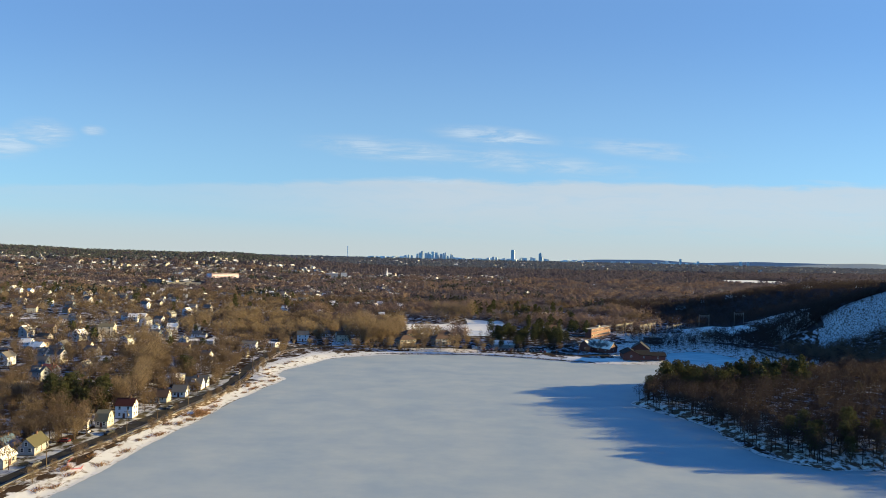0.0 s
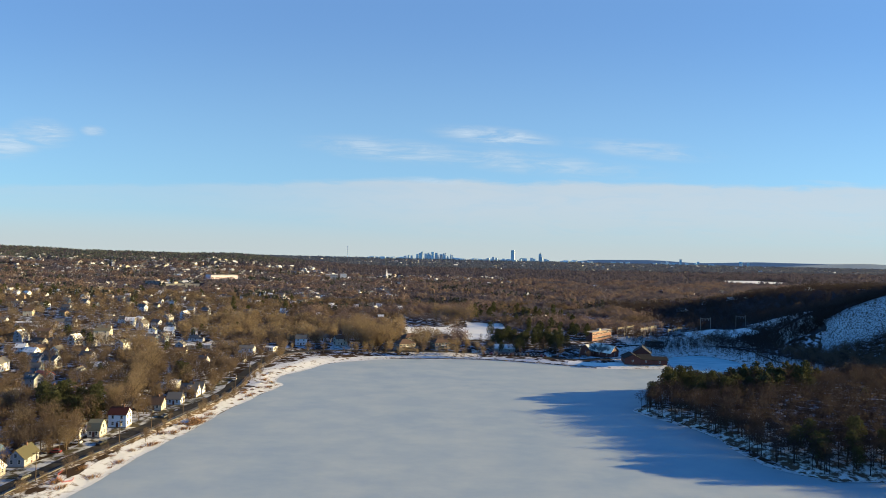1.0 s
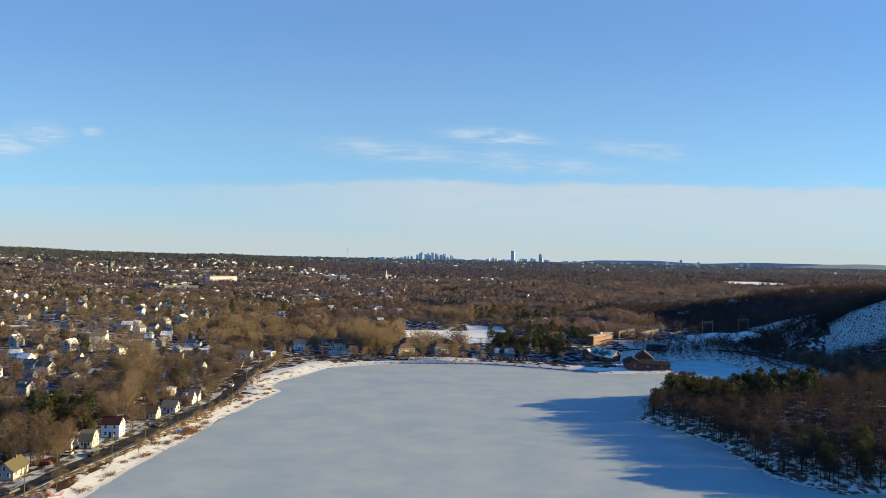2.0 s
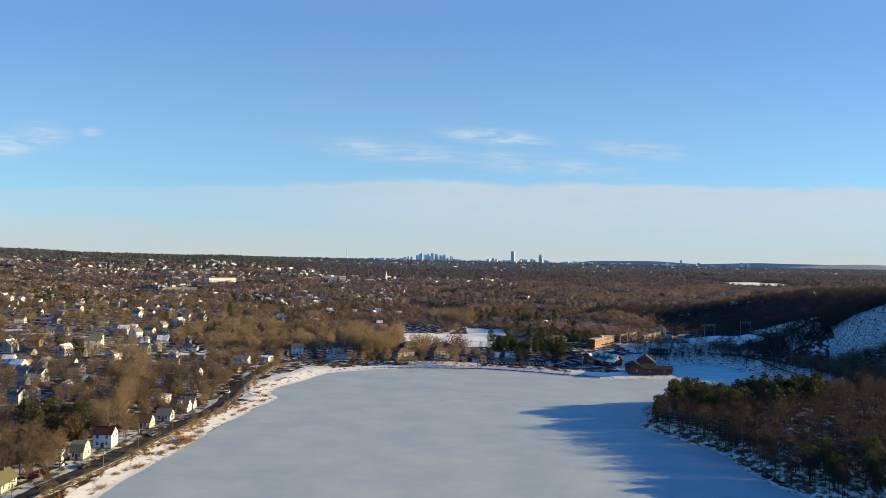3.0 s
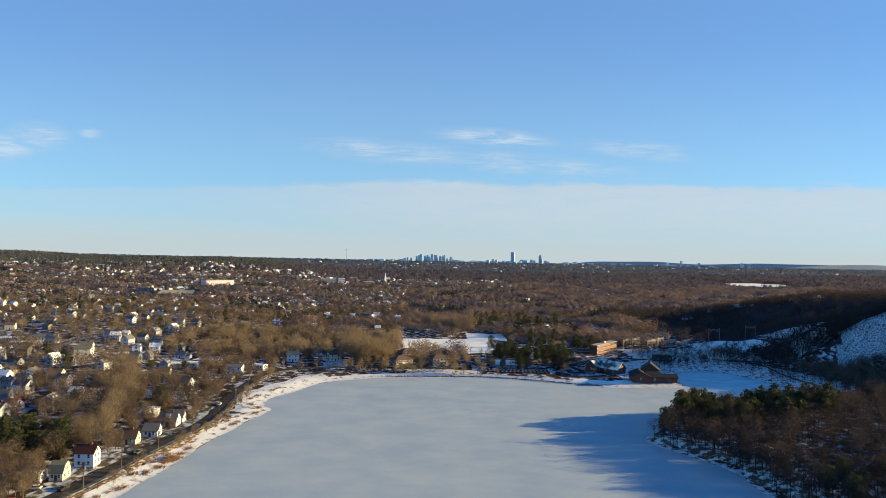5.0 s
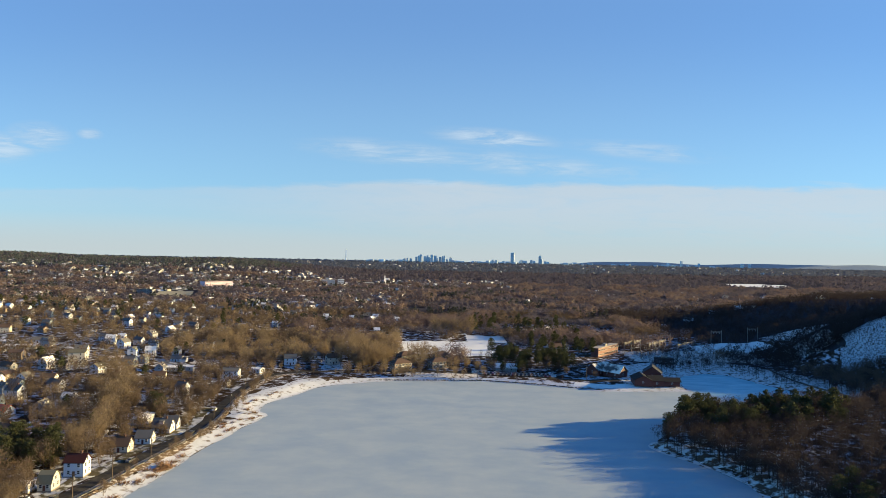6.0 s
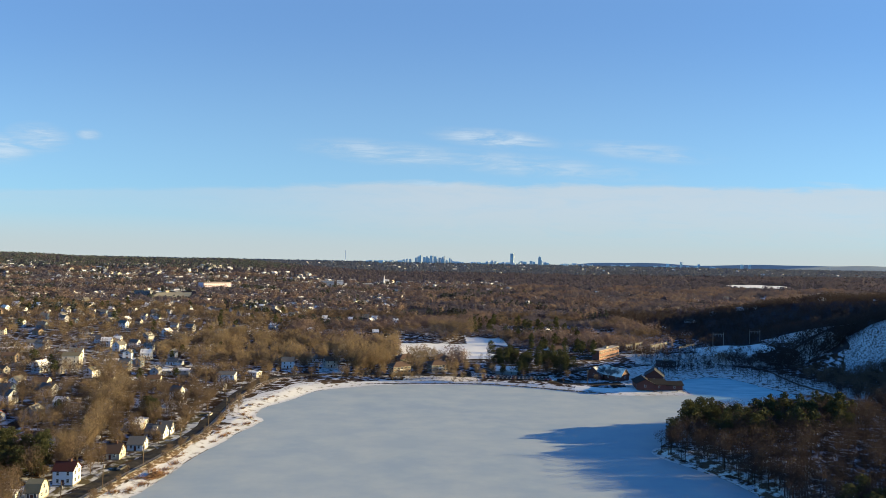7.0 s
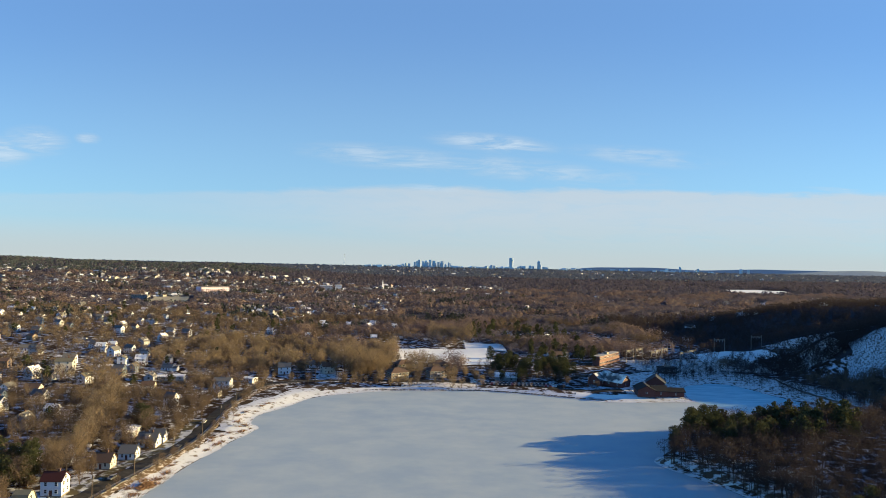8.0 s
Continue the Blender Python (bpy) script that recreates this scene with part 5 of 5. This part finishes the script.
for x, w, h in ((-280, 14, 20), (-250, 12, 26), (-232, 12, 22), (-196, 14, 34), (-170, 16, 44), (-151, 14, 52), (-128, 18, 40), (-108, 20, 46), (-92, 14, 34), (-74, 20, 52), (-52, 22, 46), (-36, 14, 30), (-14, 18, 38), (6, 16, 44), (18, 12, 48), (36, 14, 22), (60, 12, 36), (72, 14, 30)):
    tower(x, w, w, h, TOWER_GLASS if (x // 7) % 2 else TOWER_DARK, 0.25 if x % 3 == 0 else 0.0)
tower(505, 24, 20, 78, TOWER_GLASS)
tower(741, 20, 20, 60, TOWER_DARK, 0.1, 12)
tower(722, 16, 16, 34, TOWER_DARK)
for x, w, h in ((330, 22, 18), (372, 16, 24), (392, 16, 20), (455, 20, 14), (560, 16, 16), (600, 22, 22), (635, 26, 20), (672, 18, 26), (700, 18, 20), (775, 20, 18), (800, 22, 14), (1742, 14, 40), (1660, 20, 22), (2150, 18, 30), (2185, 18, 30), (2240, 18, 28), (1950, 16, 26), (2960, 12, 18)):
    tower(x, w, 18, h, TOWER_PALE if (x // 3) % 2 else TOWER_GLASS)
for k in range(70):
    x = rng.choice([rng.uniform(-560, -280), rng.uniform(80, 520), rng.uniform(780, 2100)])
    tower(float(x), float(rng.uniform(14, 40)), 18, float(rng.uniform(4, 14)), [TOWER_PALE, TOWER_PALE, TOWER_GLASS][int(rng.integers(3))])
stack = tagged(new("chimney_stack"), "tall thin power-station chimney on the horizon", "chimney", "city skyline")
part("shaft", Geo().tube((0, 0, 0), (0, 0, 95), 3.2, 2.2, 8), TOWER_PALE, stack)
stack.matrix_basis = pose(-707, 4600, 40)
# The blue of the haze is put straight into the hills' colour.
HILL = material("hazed_far_hills", [(0.200, 0.240, 0.310), (0.220, 0.258, 0.325)], (0.004, 0.02), gloss=0.0)
rx = np.linspace(900, 4300, 120)
rz = 73 + 9 * smooth01((rx - 2300) / 900) + 14 * np.exp(-((rx - 2450) / 190) ** 2) + 12 * np.exp(-((rx - 1500) / 260) ** 2) + 9 * np.exp(-((rx - 3300) / 700) ** 2) + 2.5 * np.sin(rx / 83) - 22 * np.exp(-((rx - 900) / 160) ** 2)
V, F = [], []
for i, (x, z) in enumerate(zip(rx, rz)):
    V += [(x, 4700, 20), (x, 4790, z), (x, 4900, 20)]
    if i:
        k = 3 * i
        F += [(k - 3, k, k + 1, k - 2), (k - 2, k + 1, k + 2, k - 1)]
tagged(new("distant_hills", mesh_data("distant_hills", V, F, [HILL], smooth=True)), "low hills on the horizon, coloured haze-blue", "hills", kind="structure")

# ---------------------------------------------------------------- small things


def utility_pole():
    root = tagged(new("utility_pole"), "brown wooden utility pole with a crossarm", "utility pole", "poles along the road")
    part("pole", Geo().tube((0, 0, -0.8), (0, 0, 10.5), 0.17, 0.11, 8), WOOD, root)
    part("crossarm", Geo().box(-1.2, 1.2, -0.06, 0.06, 9.6, 9.75), WOOD, root)
    part("transformer", Geo().tube((0.35, 0, 7.8), (0.35, 0, 8.9), 0.25, 0.25, 10), STEEL, root)
    return root


pole = utility_pole()
spots = [(-137, 218), (-130, 259.5), (-127, 281), (-123.5, 306), (-119.5, 334), (-117.5, 364), (-119.5, 396), (-121.5, 428), (-123.5, 456), (-116, 489), (-90, 512), (-44, 516), (30, 514), (112, 505)]
for i, (x, y) in enumerate(spots):
    m = pose(x, y, float(height(x, y)), 0, 0, 10)
    if i:
        copy_thing(pole, m)
    else:
        pole.matrix_basis = m


def car(label, mat):
    root = tagged(new("car"), label, "car", "parked cars")
    part("body", Geo().prism([(-2.2, 0.35), (2.2, 0.35), (2.25, 0.75), (2.1, 0.95), (-2.15, 0.98), (-2.25, 0.7)], -0.88, 0.88), mat, root)
    part("cabin", Geo().prism([(-1.9, 0.97), (1.1, 0.97), (0.5, 1.5), (-1.5, 1.5)], -0.78, 0.78), GLASS, root)
    part("roof_panel", Geo().box(-0.76, 0.76, -1.45, 0.45, 1.49, 1.54), mat, root)
    for sx in (-1, 1):
        for y in (-1.35, 1.35):
            part("wheel", Geo().tube((sx * 0.7, y, 0.33), (sx * 0.92, y, 0.33), 0.33, 0.33, 12), ASPHALT, root)
    return root


cars = [car("black parked car dusted with snow", paint("black_car_paint", (0.030, 0.028, 0.028), rough=0.3)), car("dark grey car parked on snow", paint("grey_car_paint", (0.121, 0.120, 0.115), rough=0.3)), car("white car parked beside the road", paint("white_car_paint", (0.753, 0.705, 0.648), rough=0.3)), car("dark red car parked on snow", paint("red_car_paint", (0.151, 0.025, 0.023), rough=0.3))]
seen = set()


def park(k, x, y, turn, z=0.15):
    m = pose(x, y, float(height(x, y)) + z, 0, 0, turn)
    if k in seen:
        copy_thing(cars[k], m)
    else:
        seen.add(k)
        cars[k].matrix_basis = m


for i in range(20):
    park(int(rng.choice([0, 0, 1, 0, 2])), 30 + i * 2.9, 525.5 - 0.35 * i, -5 + rng.uniform(-4, 4), 0.22)
for i in range(17):
    park(int(rng.choice([0, 1, 0, 1, 3])), 36 + i * 3.1, 518.2 - 0.36 * i, 175 + rng.uniform(-4, 4), 0.22)
for k, x, y, a in ((1, -143, 221, -8), (0, -137, 259, 170), (3, -148.5, 247, 95), (2, -147, 258, 95), (1, -130, 301, 176), (0, -122, 346, 0), (2, -127.5, 393, 6), (1, -147, 297, 95)):
    park(k, x, y, a)


def gantry(label, w, h):
    root = tagged(new("gantry"), label, "gantry", "substation steelwork")
    for sx in (-1, 1):
        part("post", Geo().box(sx * w / 2 - 0.2, sx * w / 2 + 0.2, -0.2, 0.2, -1, h), STEEL, root)
    z, n = h * 0.84, 8
    g = Geo()
    for y in (-0.35, 0.35):
        for dz in (0, 0.9):
            g.tube((-w / 2, y, z + dz), (w / 2, y, z + dz), 0.09, 0.09, 4)
        for i in range(n):
            x0, x1 = -w / 2 + w * i / n, -w / 2 + w * (i + 1) / n
            g.tube((x0, y, z + 0.9 * (i % 2)), (x1, y, z + 0.9 * (1 - i % 2)), 0.06, 0.06, 3)
    part("beam", g, STEEL, root)
    for i in range(3):
        part("insulator", Geo().tube(((i - 1) * w / 3.4, 0, h * 0.84 - 1.8), ((i - 1) * w / 3.4, 0, h * 0.84), 0.14, 0.14, 6), GREYWALL, root)
    return root


a, b = gantry("galvanised steel substation gantry", 16, 12), gantry("wooden H-frame power pylon on the mound", 11, 14)
first = True
for x, y, t in ((184, 640, 50), (196, 650, 50), (205, 632, 50), (212, 640, 50), (220, 648, 50), (232, 628, 40), (243, 640, 40)):
    m = pose(x, y, float(height(x, y)), 0, 0, t)
    if first:
        a.matrix_basis, first = m, False
    else:
        copy_thing(a, m)
for i, (x, y) in enumerate(((282, 668), (238, 690), (330, 690))):
    m = pose(x, y, float(height(x, y)), 0, 0, 4)
    if i:
        copy_thing(b, m)
    else:
        b.matrix_basis = m
unit = tagged(new("transformer"), "grey substation transformer on the snow", "transformer", "substation equipment")
part("tank", Geo().box(-1.6, 1.6, -1.1, 1.1, 0, 3), GREYWALL, unit)
for sx in (-1, 0, 1):
    part("bushing", Geo().tube((sx, 0, 3), (sx * 1.2, 0, 4.6), 0.18, 0.12, 6), BROWNWALL, unit)
for i in range(14):
    x, y = 190 + (i % 5) * 11 + rng.uniform(-2, 2), 606 + (i // 5) * 13 + rng.uniform(-2, 2)
    m = pose(x, y, float(height(x, y)) + 0.2, 0, 0, 40)
    if i:
        copy_thing(unit, m)
    else:
        unit.matrix_basis = m

# the steel guard rail between the road and the bank
rail = tagged(new("guard_rail"), "galvanised steel guard rail along the lake road", "guard rail")
T = np.gradient(ROAD, axis=0)
T /= np.linalg.norm(T, axis=1, keepdims=True)
R = (ROAD + np.stack([T[:, 1], -T[:, 0]], 1) * 5.6)[82:172]
RZ = height(R[:, 0], R[:, 1])
beam = Geo()
for i in range(len(R) - 1):
    for z in (0.55, 0.75):
        beam.tube((R[i][0], R[i][1], RZ[i] + z), (R[i + 1][0], R[i + 1][1], RZ[i + 1] + z), 0.11, 0.11, 4)
part("beam", beam, STEEL, rail)
post = Geo().box(-0.08, 0.08, -0.08, 0.08, -0.2, 0.85).data("post", WOOD)
for i in range(0, len(R), 2):
    part("post", post, None, rail, at=pose(R[i][0], R[i][1], RZ[i]))

# the low stone wall at the far water's edge
wall = tagged(new("retaining_wall"), "low dark stone wall along the far shore", "wall")
STONE = material("dark_stone", [(0.105, 0.091, 0.077), (0.166, 0.141, 0.122)], (0.4, 2.0), vary=0.3)
W = spline([(-60, 493.5), (-40, 497.5), (-8, 500.5), (32, 502.5), (63, 496.5), (97, 484.5), (118, 477.5)], 2.2)
stones = [Geo().add([(a * 1.1 * k, b * 0.45 * k, c * 0.55 * k) for a, b, c in ((-1, -1, -1), (1, -0.9, -1), (0.9, 1, -1), (-1, 1, -1), (-0.8, -0.8, 0.9), (0.85, -0.7, 1), (0.7, 0.8, 0.8), (-0.8, 0.7, 1))], [(0, 3, 2, 1), (4, 5, 6, 7), (0, 1, 5, 4), (1, 2, 6, 5), (2, 3, 7, 6), (3, 0, 4, 7)]).data("stone", STONE) for k in (0.8, 1.0, 1.15)]
for i, (x, y) in enumerate(W):
    part("stone", stones[i % 3], None, wall, at=pose(x, y, 0.35, 0, 0, float(rng.uniform(-25, 25))))

# the dark wall below the lane round the inlet
wall = tagged(new("lane_wall"), "low dark stone wall below the snowy lane", "wall")
for (x0, y0), (x1, y1) in zip(lane_line[::2], lane_line[2::2]):
    a, z = math.atan2(y1 - y0, x1 - x0), float(height(x0, y0))
    part("wall_section", Geo().box(0, math.hypot(x1 - x0, y1 - y0) + 0.05, 0.05, 0.55, -0.8, 1.3), STONE, wall, at=pose(x0, y0, z, 0, 0, math.degrees(a)))

# orange-red safety fence on the bank
net = tagged(new("safety_fence"), "fallen orange-red plastic safety fence on the snowy bank", "fence")
line = [(-134.2, 228.5), (-133.2, 224.5), (-131.4, 221), (-128.8, 219.4), (-126.8, 221.8), (-127.6, 224.4)]
for (x0, y0), (x1, y1) in zip(line, line[1:]):
    g = Geo()
    for k in range(3):
        z0, z1 = float(height(x0, y0)) + 0.15 + 0.16 * k, float(height(x1, y1)) + 0.15 + 0.16 * k
        g.tube((x0, y0, z0), (x1, y1, z1), 0.045, 0.045, 4)
    part("mesh_strip", g, RED, net)
    part("stake", Geo().tube((x0, y0, float(height(x0, y0)) - 0.2), (x0, y0, float(height(x0, y0)) + 0.9), 0.04, 0.04, 5), RED, net)

# an old sycamore with pale, bare upper limbs
PALE_BARK = material("pale_sycamore_bark", [(0.480, 0.440, 0.400), (0.360, 0.320, 0.280), (0.200, 0.165, 0.130)], (0.3, 1.4), rough=0.9)
syc = tagged(new("sycamore_tree"), "old sycamore with a pale forked trunk and bare limbs", "tree")
g = Geo().tube((0, 0, -0.6), (0.2, 0, 5.0), 0.75, 0.5, 8)
for a, b, r in (((0.2, 0, 5.0), (-2.8, 0.3, 9.0), 0.42), ((0.2, 0, 4.8), (2.6, -0.4, 9.6), 0.42), ((-2.8, 0.3, 9.0), (-4.6, 0.6, 11.2), 0.22), ((-2.8, 0.3, 9.0), (-1.8, 0.8, 12.2), 0.2), ((2.6, -0.4, 9.6), (4.8, 0.4, 12.0), 0.2), ((2.6, -0.4, 9.6), (1.8, -0.8, 13.0), 0.2)):
    g.tube(a, b, r, r * 0.5, 6)
part("trunk", g, PALE_BARK, syc)
V, F = twig_crown(81, 160, 14.5, 5.6, 0.09, 1.6, 0.55)
part("crown", mesh_data("crown", V, F, [TWIG]), None, syc)
syc.matrix_basis = pose(-86, 566, float(height(-86, 566)))

# boulders in the snow of the quarry
rock_rng = np.random.default_rng(17)
P = ranged(rock_rng, 110, 338, 470, 553, 583)
V, F = [], []
for (x, y), z in zip(P, height(P[:, 0], P[:, 1])):
    s, k, turn = 0.35 + 1.1 * rock_rng.uniform(0, 1) ** 3, len(V), rock_rng.uniform(0, 6.28)
    for w, r in ((-0.8, 1.0), (0.35, 0.85), (0.8, 0.4)):
        V += [(x + s * r * rock_rng.uniform(0.8, 1.3) * math.cos(turn + 1.257 * i), y + s * r * rock_rng.uniform(0.7, 1.1) * math.sin(turn + 1.257 * i), z + 0.6 + s * w * rock_rng.uniform(0.8, 1.1)) for i in range(5)]
    F += [(k + 5 * a + i, k + 5 * a + (i + 1) % 5, k + 5 * a + 5 + (i + 1) % 5, k + 5 * a + 5 + i) for a in (0, 1) for i in range(5)] + [(k + 10, k + 11, k + 12, k + 13, k + 14)]
tagged(new("boulders", mesh_data("boulders", V, F, [STONE])), "dark boulders sticking out of the quarry's snow", "boulders", kind="stuff")

# the pile of cut brush at the water's edge
STICK = material("cut_brush", [(0.150, 0.086, 0.046), (0.095, 0.058, 0.035), (0.200, 0.124, 0.070)], (0.4, 1.5), island=0.45)
stick_rng = np.random.default_rng(23)
g = Geo()
for k in range(430):
    u, v = stick_rng.normal(0, 2.3), stick_rng.normal(0, 0.9)
    top = max(0.3, 2.6 * math.exp(-(u / 3.6) ** 2 - (v / 1.6) ** 2))
    c = Vector((u, v, stick_rng.uniform(0.1, top)))
    d = Vector((stick_rng.normal(0, 1), stick_rng.normal(0, 0.6), stick_rng.normal(0, 0.35))).normalized() * stick_rng.uniform(0.7, 1.7)
    g.tube(c - d, c + d, stick_rng.uniform(0.07, 0.17), 0.05, 3)
pile = tagged(new("brush_pile", g.data("brush_pile", STICK)), "orange-brown pile of cut brush on the snowy bank", "brush pile")
pile.matrix_basis = pose(-115.2, 299, float(height(-115.2, 299)), 0, 0, 62)

# heaps of brush and dry weeds along the bank
BRUSH = material("dry_weeds", [(0.189, 0.105, 0.046), (0.136, 0.079, 0.039), (0.219, 0.134, 0.059)], (0.3, 1.0), island=0.4)
heap_rng = np.random.default_rng(3)
tipv = heap_rng.normal(0, 1, (260, 3)) * np.array([2.4, 1.7, 0.0]) + np.array([0, 0, 1]) * heap_rng.uniform(0.2, 1.5, (260, 1))
V, F = blades(heap_rng, tipv * np.array([0.75, 0.75, 0.0]), tipv, 0.22)
heap = mesh_data("shrub", V, F, [BRUSH])
B = scatter(500, -136, -98, 195, 470, lambda x, y: (to_lake(x, y) < 10) & (to_line(x, y, ROAD) > 8), gap=4.5)
B = list(B[:60])
for x, y in B:
    s = float(heap_rng.uniform(0.35, 0.9))
    ob = tagged(new("shrub", heap), "dry brown shrub on the snowy bank", "shrub", "shrubs along the bank")
    ob.matrix_basis = pose(x, y, float(height(x, y)), 0, 0, float(heap_rng.uniform(0, 360))) @ Matrix.Diagonal((s, s, s, 1))
